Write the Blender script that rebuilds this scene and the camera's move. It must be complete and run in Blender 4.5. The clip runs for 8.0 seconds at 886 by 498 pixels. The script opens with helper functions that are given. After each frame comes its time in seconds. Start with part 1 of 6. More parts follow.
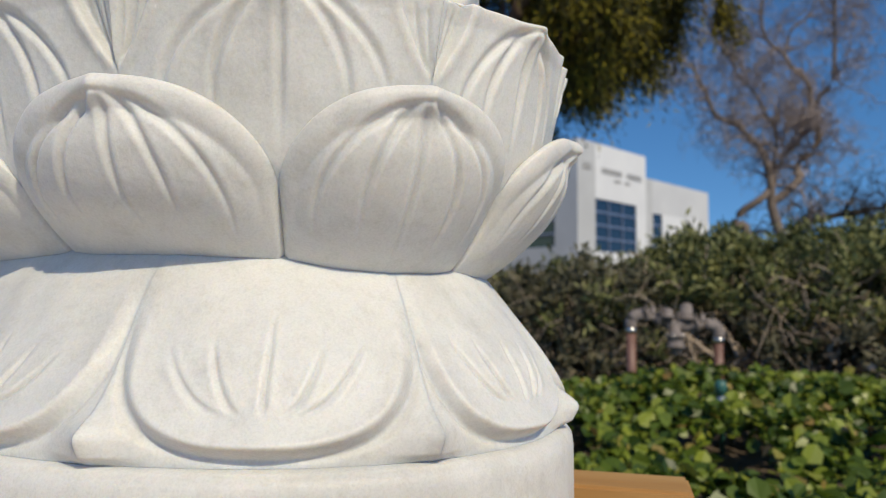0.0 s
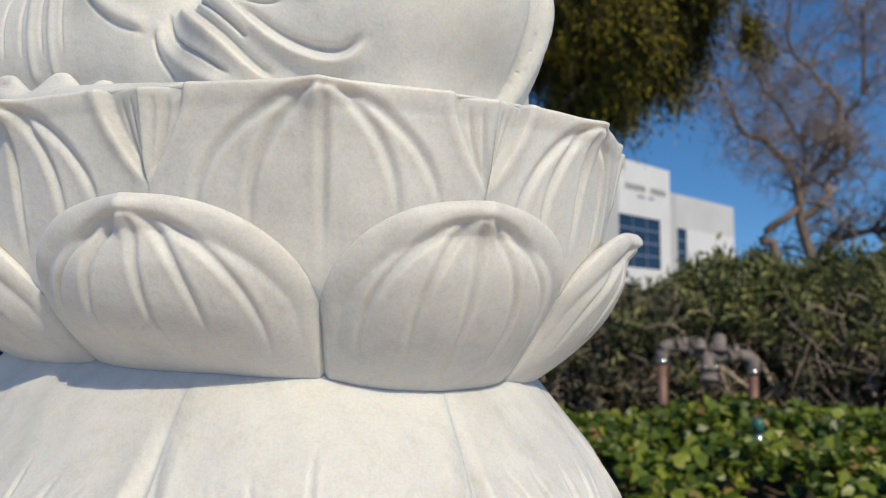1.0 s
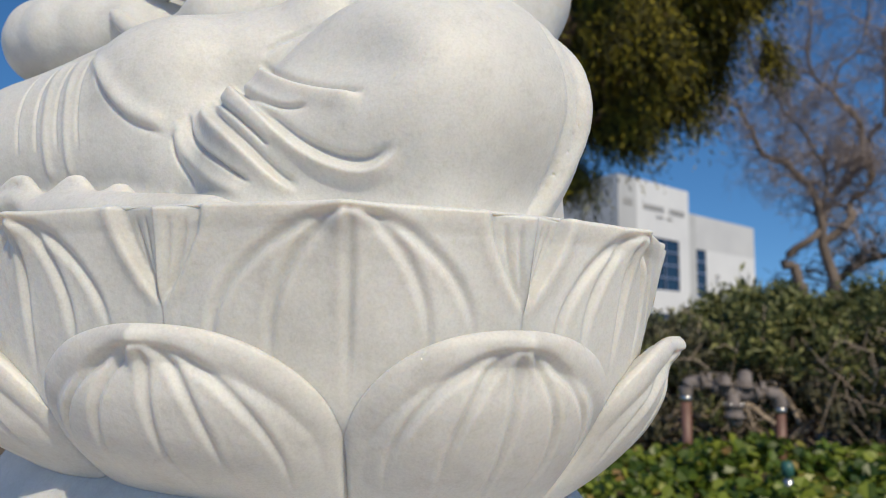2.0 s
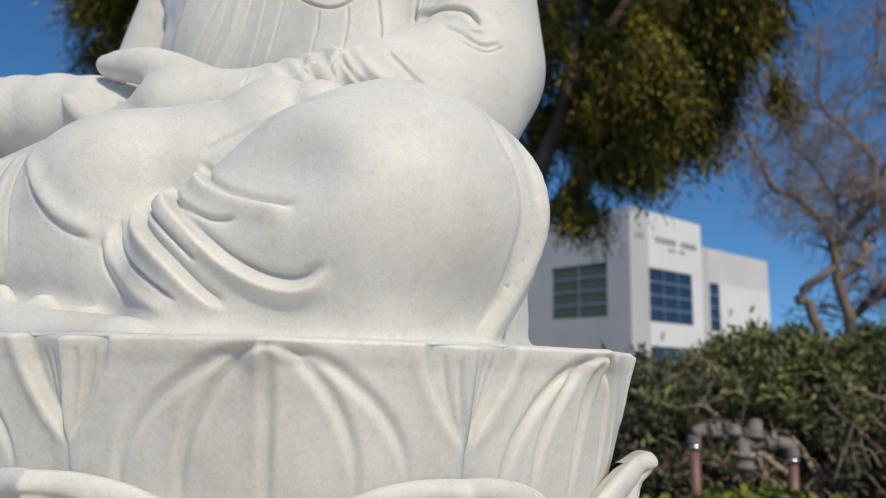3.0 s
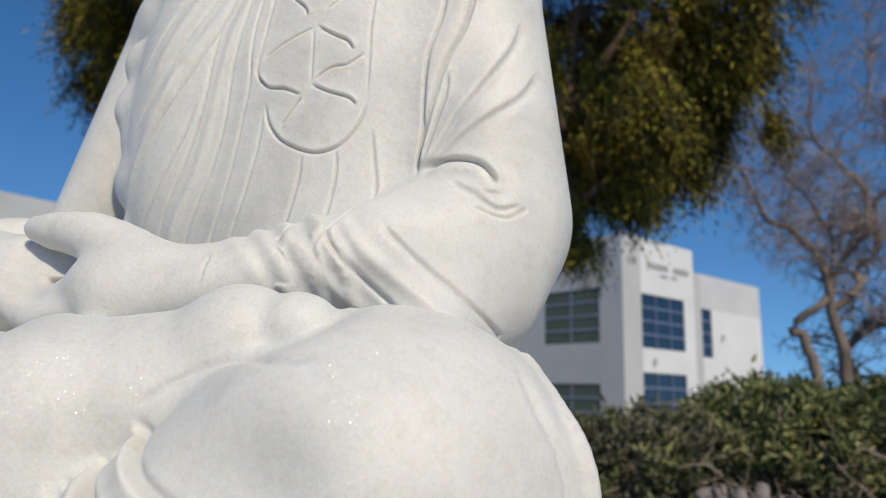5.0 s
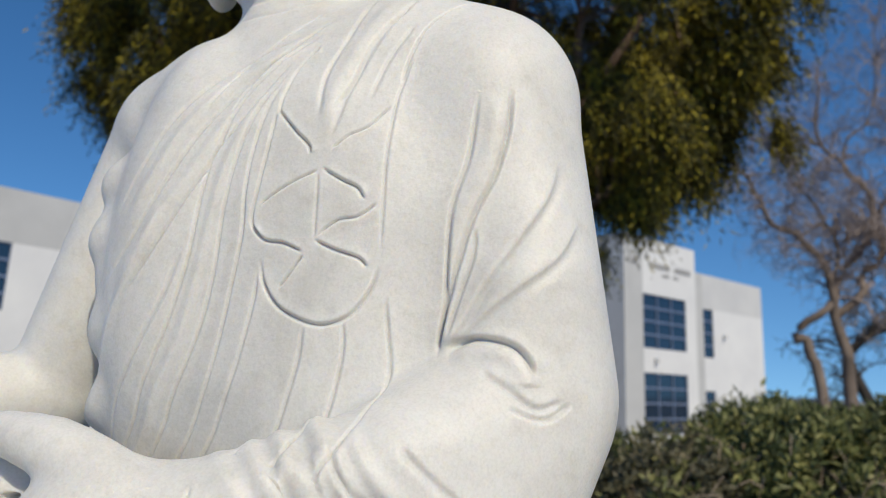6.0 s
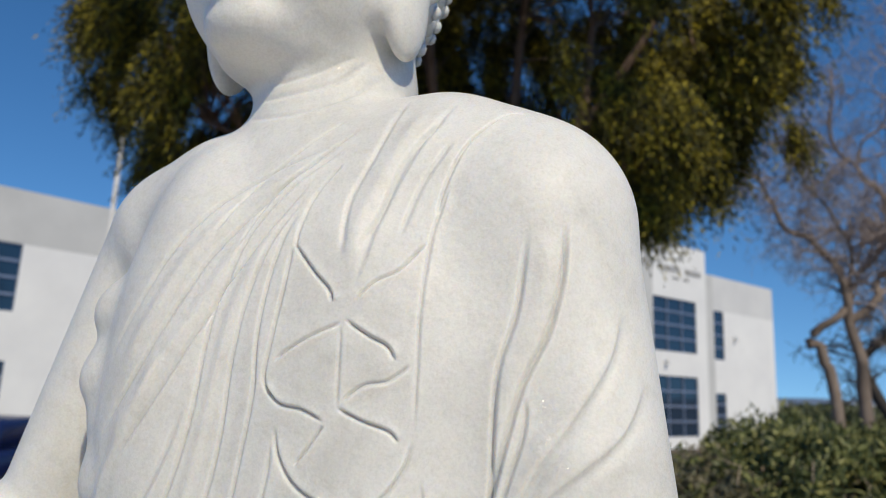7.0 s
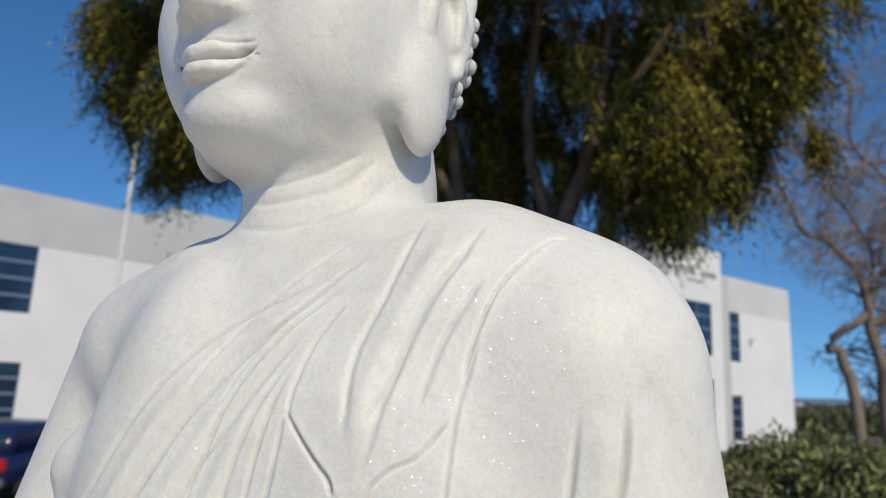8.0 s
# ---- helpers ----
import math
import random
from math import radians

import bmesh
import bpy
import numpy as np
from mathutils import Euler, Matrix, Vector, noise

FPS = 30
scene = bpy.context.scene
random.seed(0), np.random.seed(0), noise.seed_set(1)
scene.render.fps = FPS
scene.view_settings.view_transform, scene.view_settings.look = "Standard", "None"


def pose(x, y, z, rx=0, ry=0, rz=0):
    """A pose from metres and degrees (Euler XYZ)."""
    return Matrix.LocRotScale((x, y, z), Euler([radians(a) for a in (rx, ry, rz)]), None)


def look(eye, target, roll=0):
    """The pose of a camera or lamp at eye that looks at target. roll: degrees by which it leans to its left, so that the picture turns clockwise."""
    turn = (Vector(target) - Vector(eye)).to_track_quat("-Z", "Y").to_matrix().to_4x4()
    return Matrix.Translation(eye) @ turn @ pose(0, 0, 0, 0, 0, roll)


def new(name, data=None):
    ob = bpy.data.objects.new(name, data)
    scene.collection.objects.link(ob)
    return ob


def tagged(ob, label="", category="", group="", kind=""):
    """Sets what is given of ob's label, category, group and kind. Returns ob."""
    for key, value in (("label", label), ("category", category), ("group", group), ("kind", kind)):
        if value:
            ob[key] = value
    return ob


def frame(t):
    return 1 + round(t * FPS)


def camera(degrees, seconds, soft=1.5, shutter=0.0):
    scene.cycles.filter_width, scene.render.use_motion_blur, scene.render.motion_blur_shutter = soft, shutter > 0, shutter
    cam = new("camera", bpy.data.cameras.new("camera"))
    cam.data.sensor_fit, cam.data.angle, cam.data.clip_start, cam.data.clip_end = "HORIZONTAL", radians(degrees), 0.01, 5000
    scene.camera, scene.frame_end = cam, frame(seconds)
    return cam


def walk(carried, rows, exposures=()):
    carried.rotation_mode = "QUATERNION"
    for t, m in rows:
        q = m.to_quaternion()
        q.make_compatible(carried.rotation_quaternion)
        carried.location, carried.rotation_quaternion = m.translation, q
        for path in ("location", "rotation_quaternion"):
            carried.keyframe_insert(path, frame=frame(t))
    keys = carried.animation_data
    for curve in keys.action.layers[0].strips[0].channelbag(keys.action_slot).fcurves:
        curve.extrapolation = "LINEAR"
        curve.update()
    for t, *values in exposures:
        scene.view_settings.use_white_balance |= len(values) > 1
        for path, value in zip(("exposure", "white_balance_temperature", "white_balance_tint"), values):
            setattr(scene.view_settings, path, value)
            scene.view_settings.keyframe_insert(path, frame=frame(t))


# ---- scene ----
cam = camera(65.0, 8.0, soft=0.7)
PATH = [
    (0, (0.249, -0.829, 0.674), (0.065, 1.156, 0.837), 0.6),
    (0.5, (0.228, -0.805, 0.717), (0.014, 1.175, 0.894), 0.8),
    (1, (0.217, -0.787, 0.766), (-0.029, 1.188, 0.967), 0.8),
    (1.5, (0.206, -0.769, 0.801), (-0.065, 1.199, 1.028), 1.0),
    (2, (0.2, -0.76, 0.848), (-0.094, 1.202, 1.104), 1.1),
    (2.2, (0.201, -0.758, 0.861), (-0.096, 1.199, 1.141), 1.0),
    (3.3, (0.255, -0.711, 0.947), (-0.077, 1.23, 1.298), 1.5),
    (3.5, (0.255, -0.709, 0.965), (-0.065, 1.234, 1.314), 1.5),
    (4, (0.265, -0.694, 1.01), (-0.053, 1.246, 1.381), 1.7),
    (4.5, (0.245, -0.664, 1.049), (-0.068, 1.273, 1.436), 1.7),
    (4.7, (0.23, -0.643, 1.071), (-0.08, 1.293, 1.467), 1.6),
    (5.8, (0.176, -0.564, 1.25), (-0.106, 1.371, 1.667), 2.3),
    (6, (0.173, -0.552, 1.288), (-0.134, 1.385, 1.682), 2.2),
    (6.5, (0.153, -0.529, 1.354), (-0.164, 1.406, 1.749), 2.2),
    (7, (0.134, -0.499, 1.424), (-0.197, 1.435, 1.815), 2.4),
    (7.5, (0.118, -0.452, 1.495), (-0.23, 1.479, 1.883), 2.5),
    (8, (0.106, -0.416, 1.551), (-0.261, 1.511, 1.939), 2.5),
]
walk(cam, [(t, look(eye, target, roll)) for t, eye, target, roll in PATH], [(0.0, 0.04, 7550, 2), (3.5, -0.04, 7450, 2), (8.0, 0.06, 7400, 2)])
cam.data.dof.use_dof = True
cam.data.dof.focus_distance = 0.54
cam.data.dof.aperture_fstop = 6.6

# ---- light ----
SUN_AZ, SUN_EL = radians(-60), radians(40)
world = bpy.data.worlds.new("world")
scene.world = world
world.use_nodes = True
wn, wl = world.node_tree.nodes, world.node_tree.links
sky = wn.new("ShaderNodeTexSky")
sky.sky_type, sky.sun_disc = "NISHITA", False
sky.sun_elevation, sky.sun_rotation = SUN_EL, radians(90) - SUN_AZ
sky.air_density, sky.dust_density, sky.ozone_density = 1.0, 0.0, 5.0
# the haze at the horizon lies behind hills: the clear sky begins a little above it
around, above = wn.new("ShaderNodeTexCoord"), wn.new("ShaderNodeVectorMath")
above.inputs[1].default_value = (0.0, 0.0, 0.16)
wl.new(around.outputs["Generated"], above.inputs[0])
wl.new(above.outputs["Vector"], sky.inputs["Vector"])
wn["Background"].inputs["Strength"].default_value = 0.147
deep = wn.new("ShaderNodeHueSaturation")
deep.inputs["Hue"].default_value = 0.506
deep.inputs["Saturation"].default_value = 1.22
wl.new(sky.outputs["Color"], deep.inputs["Color"])
wl.new(deep.outputs["Color"], wn["Background"].inputs["Color"])
sun_data = bpy.data.lights.new("sun", "SUN")
sun_data.energy, sun_data.angle, sun_data.color = 3.3, radians(0.6), (1.0, 0.89, 0.765)
sun = new("sun", sun_data)
to_sun = Vector((math.cos(SUN_AZ) * math.cos(SUN_EL), math.sin(SUN_AZ) * math.cos(SUN_EL), math.sin(SUN_EL)))
sun.matrix_world = look(to_sun * 30, (0, 0, 0))
scene.view_settings.exposure = 0.0


# ---- materials ----
def shader(name):
    m = bpy.data.materials.new(name)
    m.use_nodes = True
    n, l = m.node_tree.nodes, m.node_tree.links
    return m, n, l, n["Principled BSDF"]


def node(n, kind, **values):
    made = n.new(kind)
    for key, value in values.items():
        made.inputs[key.replace("_", " ")].default_value = value
    return made


def ramp(n, l, source, stops):
    r = n.new("ShaderNodeValToRGB")
    while len(r.color_ramp.elements) < len(stops):
        r.color_ramp.elements.new(0.5)
    for e, (at, c) in zip(r.color_ramp.elements, stops):
        e.position, e.color = at, (*c, 1) if len(c) == 3 else c
    l.new(source, r.inputs["Fac"])
    return r.outputs["Color"]


def grey(v):
    return (v, v, v)


def noisy(name, stops, scale=8.0, detail=6.0, rough=0.6, bump=0.0, bump_scale=60.0, metallic=0.0, stretch=(1, 1, 1), dist=0.002):
    """A surface whose colour runs through the stops by a noise in metres, with a finer noise as relief."""
    m, n, l, p = shader(name)
    co = n.new("ShaderNodeTexCoord")
    mp = n.new("ShaderNodeMapping")
    mp.inputs["Scale"].default_value = stretch
    l.new(co.outputs["Object"], mp.inputs["Vector"])
    a = node(n, "ShaderNodeTexNoise", Scale=scale, Detail=detail, Roughness=0.6)
    l.new(mp.outputs["Vector"], a.inputs["Vector"])
    l.new(ramp(n, l, a.outputs["Fac"], stops), p.inputs["Base Color"])
    p.inputs["Roughness"].default_value, p.inputs["Metallic"].default_value = rough, metallic
    if bump:
        b = node(n, "ShaderNodeTexNoise", Scale=bump_scale, Detail=5.0)
        l.new(mp.outputs["Vector"], b.inputs["Vector"])
        u = node(n, "ShaderNodeBump", Strength=bump, Distance=dist)
        l.new(b.outputs["Fac"], u.inputs["Height"])
        l.new(u.outputs["Normal"], p.inputs["Normal"])
    return m


def marble_material():
    """White crystalline marble, honed: faint grey clouds, sugar grain, and single crystals that catch the sun."""
    m, n, l, p = shader("white_marble")
    co = n.new("ShaderNodeTexCoord")
    cloud = node(n, "ShaderNodeTexNoise", Scale=7.0, Detail=7.0, Roughness=0.62, Distortion=0.6)
    grain = node(n, "ShaderNodeTexNoise", Scale=420.0, Detail=3.0, Roughness=0.6)
    speck = node(n, "ShaderNodeTexNoise", Scale=60.0, Detail=6.0, Roughness=0.75)
    for t in (cloud, grain, speck):
        l.new(co.outputs["Object"], t.inputs["Vector"])
    c1 = ramp(n, l, cloud.outputs["Fac"], [(0.28, (0.56, 0.55, 0.52)), (0.5, (0.675, 0.665, 0.635)), (0.75, (0.73, 0.72, 0.69))])
    c2 = ramp(n, l, grain.outputs["Fac"], [(0.3, grey(0.91)), (0.6, grey(1.0))])
    c3 = ramp(n, l, speck.outputs["Fac"], [(0.30, (0.91, 0.905, 0.89)), (0.50, grey(1.0))])
    m1 = n.new("ShaderNodeMix")
    m1.data_type, m1.blend_type = "RGBA", "MULTIPLY"
    m1.inputs[0].default_value = 1.0
    m2 = n.new("ShaderNodeMix")
    m2.data_type, m2.blend_type = "RGBA", "MULTIPLY"
    m2.inputs[0].default_value = 1.0
    l.new(c1, m1.inputs[6]), l.new(c2, m1.inputs[7])
    l.new(m1.outputs[2], m2.inputs[6]), l.new(c3, m2.inputs[7])
    l.new(m2.outputs[2], p.inputs["Base Color"])
    # crystals: each cell of the grain has its own facet; a few of them are turned far and smooth
    cell = node(n, "ShaderNodeTexVoronoi", Scale=1800.0)
    l.new(co.outputs["Object"], cell.inputs["Vector"])
    off = n.new("ShaderNodeVectorMath")
    off.operation = "SUBTRACT"
    off.inputs[1].default_value = (0.5, 0.5, 0.5)
    l.new(cell.outputs["Color"], off.inputs[0])
    pick = n.new("ShaderNodeSeparateColor")
    l.new(cell.outputs["Color"], pick.inputs["Color"])
    few = n.new("ShaderNodeMath")
    few.operation = "GREATER_THAN"
    few.inputs[1].default_value = 0.80
    l.new(pick.outputs["Red"], few.inputs[0])
    amount = n.new("ShaderNodeMapRange")
    amount.inputs["To Min"].default_value, amount.inputs["To Max"].default_value = 0.04, 1.0
    l.new(few.outputs[0], amount.inputs["Value"])
    turn = n.new("ShaderNodeVectorMath")
    turn.operation = "SCALE"
    l.new(off.outputs[0], turn.inputs[0]), l.new(amount.outputs[0], turn.inputs["Scale"])
    wave = node(n, "ShaderNodeTexNoise", Scale=150.0, Detail=4.0)
    l.new(co.outputs["Object"], wave.inputs["Vector"])
    relief = node(n, "ShaderNodeBump", Strength=0.5, Distance=0.0012)
    l.new(wave.outputs["Fac"], relief.inputs["Height"])
    add = n.new("ShaderNodeVectorMath")
    l.new(relief.outputs["Normal"], add.inputs[0]), l.new(turn.outputs[0], add.inputs[1])
    unit = n.new("ShaderNodeVectorMath")
    unit.operation = "NORMALIZE"
    l.new(add.outputs[0], unit.inputs[0]), l.new(unit.outputs[0], p.inputs["Coat Normal"])
    l.new(relief.outputs["Normal"], p.inputs["Normal"])
    shine = n.new("ShaderNodeMapRange")
    shine.inputs["To Min"].default_value, shine.inputs["To Max"].default_value = 0.0, 0.32
    l.new(few.outputs[0], shine.inputs["Value"]), l.new(shine.outputs[0], p.inputs["Coat Weight"])
    p.inputs["Coat Roughness"].default_value, p.inputs["Roughness"].default_value = 0.165, 0.53
    p.inputs["Specular IOR Level"].default_value = 0.42
    p.inputs["Subsurface Weight"].default_value = 0.8
    p.inputs["Subsurface Radius"].default_value = (1.0, 0.75, 0.5)
    p.inputs["Subsurface Scale"].default_value = 0.013
    return m


def leaf_material(name, stops, through_share=0.35, rough=0.45):
    """Leaves: a colour of its own for every leaf, some light let through."""
    m, n, l, p = shader(name)
    geo = n.new("ShaderNodeNewGeometry")
    c = ramp(n, l, geo.outputs["Random Per Island"], stops)
    l.new(c, p.inputs["Base Color"])
    p.inputs["Roughness"].default_value = rough
    t = n.new("ShaderNodeBsdfTranslucent")
    l.new(c, t.inputs["Color"])
    mix = n.new("ShaderNodeMixShader")
    mix.inputs[0].default_value = through_share
    l.new(p.outputs[0], mix.inputs[1]), l.new(t.outputs[0], mix.inputs[2])
    l.new(mix.outputs[0], n["Material Output"].inputs["Surface"])
    return m


MARBLE = marble_material()
SOIL = noisy("soil", [(0.3, (0.07, 0.05, 0.035)), (0.7, (0.16, 0.12, 0.085))], 3, 8, 0.95, 0.6, 25, dist=0.02)
BOUNCE_CONCRETE = noisy("pale_bounce_concrete", [(0.3, (0.53, 0.48, 0.41)), (0.7, (0.64, 0.59, 0.51))], 2, 8, 0.9, 0.4, 120)
ASPHALT = noisy("asphalt", [(0.3, grey(0.045)), (0.7, grey(0.075))], 2, 8, 0.9, 0.4, 200)
STRAW = leaf_material("dry_grass_blade", [(0.0, (0.20, 0.19, 0.06)), (0.6, (0.36, 0.31, 0.11)), (1.0, (0.50, 0.42, 0.20))], 0.3, 0.7)
IVY = leaf_material("ivy_leaf", [(0.0, (0.030, 0.062, 0.010)), (0.5, (0.115, 0.175, 0.022)), (0.94, (0.30, 0.35, 0.05)), (1.0, (0.30, 0.18, 0.07))], 0.3, 0.42)
HEDGE_LEAF = leaf_material("hedge_leaf", [(0.0, (0.035, 0.050, 0.018)), (0.6, (0.145, 0.168, 0.058)), (1.0, (0.40, 0.39, 0.15))], 0.25, 0.5)
HEDGE_DRY = leaf_material("hedge_leaf_faded", [(0.0, (0.06, 0.062, 0.038)), (0.6, (0.15, 0.145, 0.085)), (1.0, (0.30, 0.26, 0.17))], 0.3, 0.6)
TREE_LEAF = leaf_material("tree_leaf", [(0.0, (0.016, 0.019, 0.004)), (0.55, (0.075, 0.070, 0.008)), (1.0, (0.44, 0.36, 0.030))], 0.03, 0.75)
DARK_LEAF = leaf_material("distant_leaf", [(0.0, (0.06, 0.075, 0.035)), (1.0, (0.17, 0.18, 0.08))], 0.2, 0.7)
BARK = noisy("bark", [(0.3, (0.10, 0.065, 0.045)), (0.7, (0.22, 0.15, 0.11))], 6, 8, 0.9, 0.8, 30, stretch=(1, 1, 0.3), dist=0.02)
PALE_BARK = noisy("pale_bark", [(0.3, (0.10, 0.078, 0.066)), (0.7, (0.25, 0.20, 0.17))], 3, 8, 0.9, 0.6, 20, stretch=(1, 1, 0.4), dist=0.02)
TWIG_BARK = noisy("twig_bark", [(0.3, (0.24, 0.195, 0.185)), (0.7, (0.42, 0.35, 0.33))], 3, 4, 0.9)
DARK_BARK = noisy("dark_bark", [(0.3, grey(0.02)), (0.7, (0.06, 0.05, 0.045))], 5, 6, 0.9)
TWIG = noisy("twig", [(0.3, (0.20, 0.155, 0.12)), (0.7, (0.46, 0.37, 0.29))], 9, 5, 0.9)
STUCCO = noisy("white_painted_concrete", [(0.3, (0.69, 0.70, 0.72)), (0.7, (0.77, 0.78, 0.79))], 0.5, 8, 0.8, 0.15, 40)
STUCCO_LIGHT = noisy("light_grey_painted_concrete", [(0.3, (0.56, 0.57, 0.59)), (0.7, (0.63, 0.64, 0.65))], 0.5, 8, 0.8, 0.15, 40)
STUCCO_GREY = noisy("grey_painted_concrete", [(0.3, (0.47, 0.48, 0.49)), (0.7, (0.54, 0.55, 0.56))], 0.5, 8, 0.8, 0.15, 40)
FRAME = noisy("window_frame", [(0.3, (0.20, 0.25, 0.35)), (0.7, (0.26, 0.31, 0.42))], 2, 4, 0.4, metallic=0.4)
SIGN = noisy("sign_grey", [(0.3, grey(0.36)), (0.7, grey(0.44))], 5, 4, 0.6)
METAL = noisy("weathered_bronze", [(0.3, (0.15, 0.125, 0.115)), (0.7, (0.27, 0.235, 0.225))], 25, 6, 0.75, 0.3, 90, metallic=0.15)
STEEL = noisy("bright_steel", [(0.3, grey(0.55)), (0.7, grey(0.75))], 40, 4, 0.28, metallic=0.9)
PIPE = noisy("brown_painted_pipe", [(0.3, (0.13, 0.065, 0.05)), (0.7, (0.24, 0.13, 0.105))], 14, 6, 0.5, 0.2, 90)
WOOD = noisy("pine_timber", [(0.25, (0.26, 0.125, 0.045)), (0.5, (0.44, 0.235, 0.08)), (0.8, (0.55, 0.34, 0.14))], 9, 8, 0.7, 0.5, 60, stretch=(0.12, 1, 1), dist=0.003)
CAR_PAINT = noisy("dark_blue_paint", [(0.3, (0.008, 0.014, 0.06)), (0.7, (0.01, 0.018, 0.075))], 2, 2, 0.2)
BLACK = noisy("black_rubber_and_dark_backing", [(0.3, grey(0.012)), (0.7, grey(0.025))], 20, 4, 0.7)
RED = noisy("red_lens", [(0.3, (0.35, 0.012, 0.02)), (0.7, (0.45, 0.02, 0.03))], 9, 2, 0.25)
POLE = noisy("pole_paint", [(0.3, grey(0.5)), (0.7, grey(0.6))], 2, 4, 0.5)
HILL = noisy("hazy_hill", [(0.3, (0.12, 0.17, 0.25)), (0.7, (0.15, 0.2, 0.27))], 0.01, 6, 1.0)
GREEN_PLASTIC = noisy("green_plastic", [(0.3, (0.03, 0.11, 0.10)), (0.7, (0.05, 0.16, 0.14))], 20, 3, 0.4)


def glass_material(name="tinted_glass", tint=(0.012, 0.03, 0.06)):
    m, n, l, p = shader(name)
    p.inputs["Base Color"].default_value = (*tint, 1)
    p.inputs["Roughness"].default_value = 0.06
    p.inputs["Specular IOR Level"].default_value = 0.7
    w = node(n, "ShaderNodeTexNoise", Scale=0.8, Detail=2.0)
    co = n.new("ShaderNodeTexCoord")
    l.new(co.outputs["Object"], w.inputs["Vector"])
    b = node(n, "ShaderNodeBump", Strength=0.05, Distance=0.02)
    l.new(w.outputs["Fac"], b.inputs["Height"]), l.new(b.outputs["Normal"], p.inputs["Normal"])
    return m


GLASS = glass_material()
# side windows: green reflection of the trees put into the glass colour
GREEN_REFLECTION_GLASS = glass_material("green_reflection_glass", (0.03, 0.075, 0.06))


# ---- mesh helpers ----
def mesh_np(name, verts, faces, material, smooth=True):
    """A mesh from arrays of vertices and of faces with equally many corners (or a list of such arrays)."""
    me = bpy.data.meshes.new(name)
    verts = np.asarray(verts, np.float32)
    groups = faces if isinstance(faces, list) else [faces]
    groups = [np.asarray(g, np.int32) for g in groups if len(g)]
    loops = np.concatenate([g.ravel() for g in groups])
    sizes = np.concatenate([np.full(len(g), g.shape[1], np.int32) for g in groups])
    starts = np.concatenate([[0], np.cumsum(sizes)[:-1]]).astype(np.int32)
    me.vertices.add(len(verts)), me.loops.add(len(loops)), me.polygons.add(len(sizes))
    me.vertices.foreach_set("co", verts.ravel())
    me.loops.foreach_set("vertex_index", loops)
    me.polygons.foreach_set("loop_start", starts)
    me.polygons.foreach_set("use_smooth", np.full(len(sizes), smooth))
    me.update(calc_edges=True)
    me.validate()
    me.materials.append(material)
    return me


def thing(name, label, category, at=(0, 0, 0), group="", kind="", turn=0.0):
    ob = new(name)
    ob.matrix_world = pose(*at, 0, 0, turn)
    return tagged(ob, label, category, group, kind)


def part(name, data, material, parent, label=""):
    """Links a bmesh or a mesh as one object under a thing or a part; the mesh is in the parent's space."""
    if isinstance(data, bmesh.types.BMesh):
        me = bpy.data.meshes.new(name)
        data.to_mesh(me)
        data.free()
        me.materials.append(material)
    else:
        me = data
    ob = new(name, me)
    ob.parent = parent
    return tagged(ob, label)


def box(x0, y0, z0, x1, y1, z1, bevel=0.0, segments=2):
    bm = bmesh.new()
    bmesh.ops.create_cube(bm, size=1, matrix=Matrix.LocRotScale(((x0 + x1) / 2, (y0 + y1) / 2, (z0 + z1) / 2), None, (abs(x1 - x0), abs(y1 - y0), abs(z1 - z0))))
    if bevel:
        bmesh.ops.bevel(bm, geom=bm.edges[:], offset=bevel, segments=segments, affect="EDGES")
    return bm


def tube_arrays(points, radii, sides=6):
    """Vertices and quads of a tube along points; the ends are closed by a point."""
    p, r = np.asarray(points, float), np.asarray(radii, float)
    d = np.gradient(p, axis=0)
    d /= np.linalg.norm(d, axis=1)[:, None] + 1e-9
    ref = np.where(np.abs(d[:, 2:3]) > 0.9, [[1.0, 0, 0]], [[0, 0, 1.0]])
    a = np.cross(d, ref)
    a /= np.linalg.norm(a, axis=1)[:, None] + 1e-9
    b = np.cross(d, a)
    t = np.linspace(0, 2 * np.pi, sides, endpoint=False)
    ring = p[:, None] + r[:, None, None] * (np.cos(t)[None, :, None] * a[:, None] + np.sin(t)[None, :, None] * b[:, None])
    n = len(p)
    i, j = np.meshgrid(np.arange(n - 1), np.arange(sides), indexing="ij")
    k = (j + 1) % sides
    quads = np.stack([i * sides + j, i * sides + k, (i + 1) * sides + k, (i + 1) * sides + j], -1).reshape(-1, 4)
    return ring.reshape(-1, 3), quads


class Pile:
    """Collects arrays into one mesh."""

    def __init__(self):
        self.v, self.f, self.n = [], {}, 0

    def add(self, verts, faces):
        self.f.setdefault(faces.shape[1], []).append(np.asarray(faces) + self.n)
        self.v.append(verts)
        self.n += len(verts)

    def mesh(self, name, material, smooth=True):
        return mesh_np(name, np.concatenate(self.v), [np.concatenate(g) for g in self.f.values()], material, smooth)


def tube_mesh(name, points, radii, material, sides=12):
    pile = Pile()
    v, f = tube_arrays(points, radii, sides)
    pile.add(v, f)
    for ring, flip in ((0, 1), (len(points) - 1, 0)):
        cap = np.arange(sides) + ring * sides
        pile.f.setdefault(sides, []).append((cap[::-1] if flip else cap)[None])
    return pile.mesh(name, material)


def smoothstep(a, b, x):
    t = np.clip((x - a) / (b - a), 0, 1)
    return t * t * (3 - 2 * t)


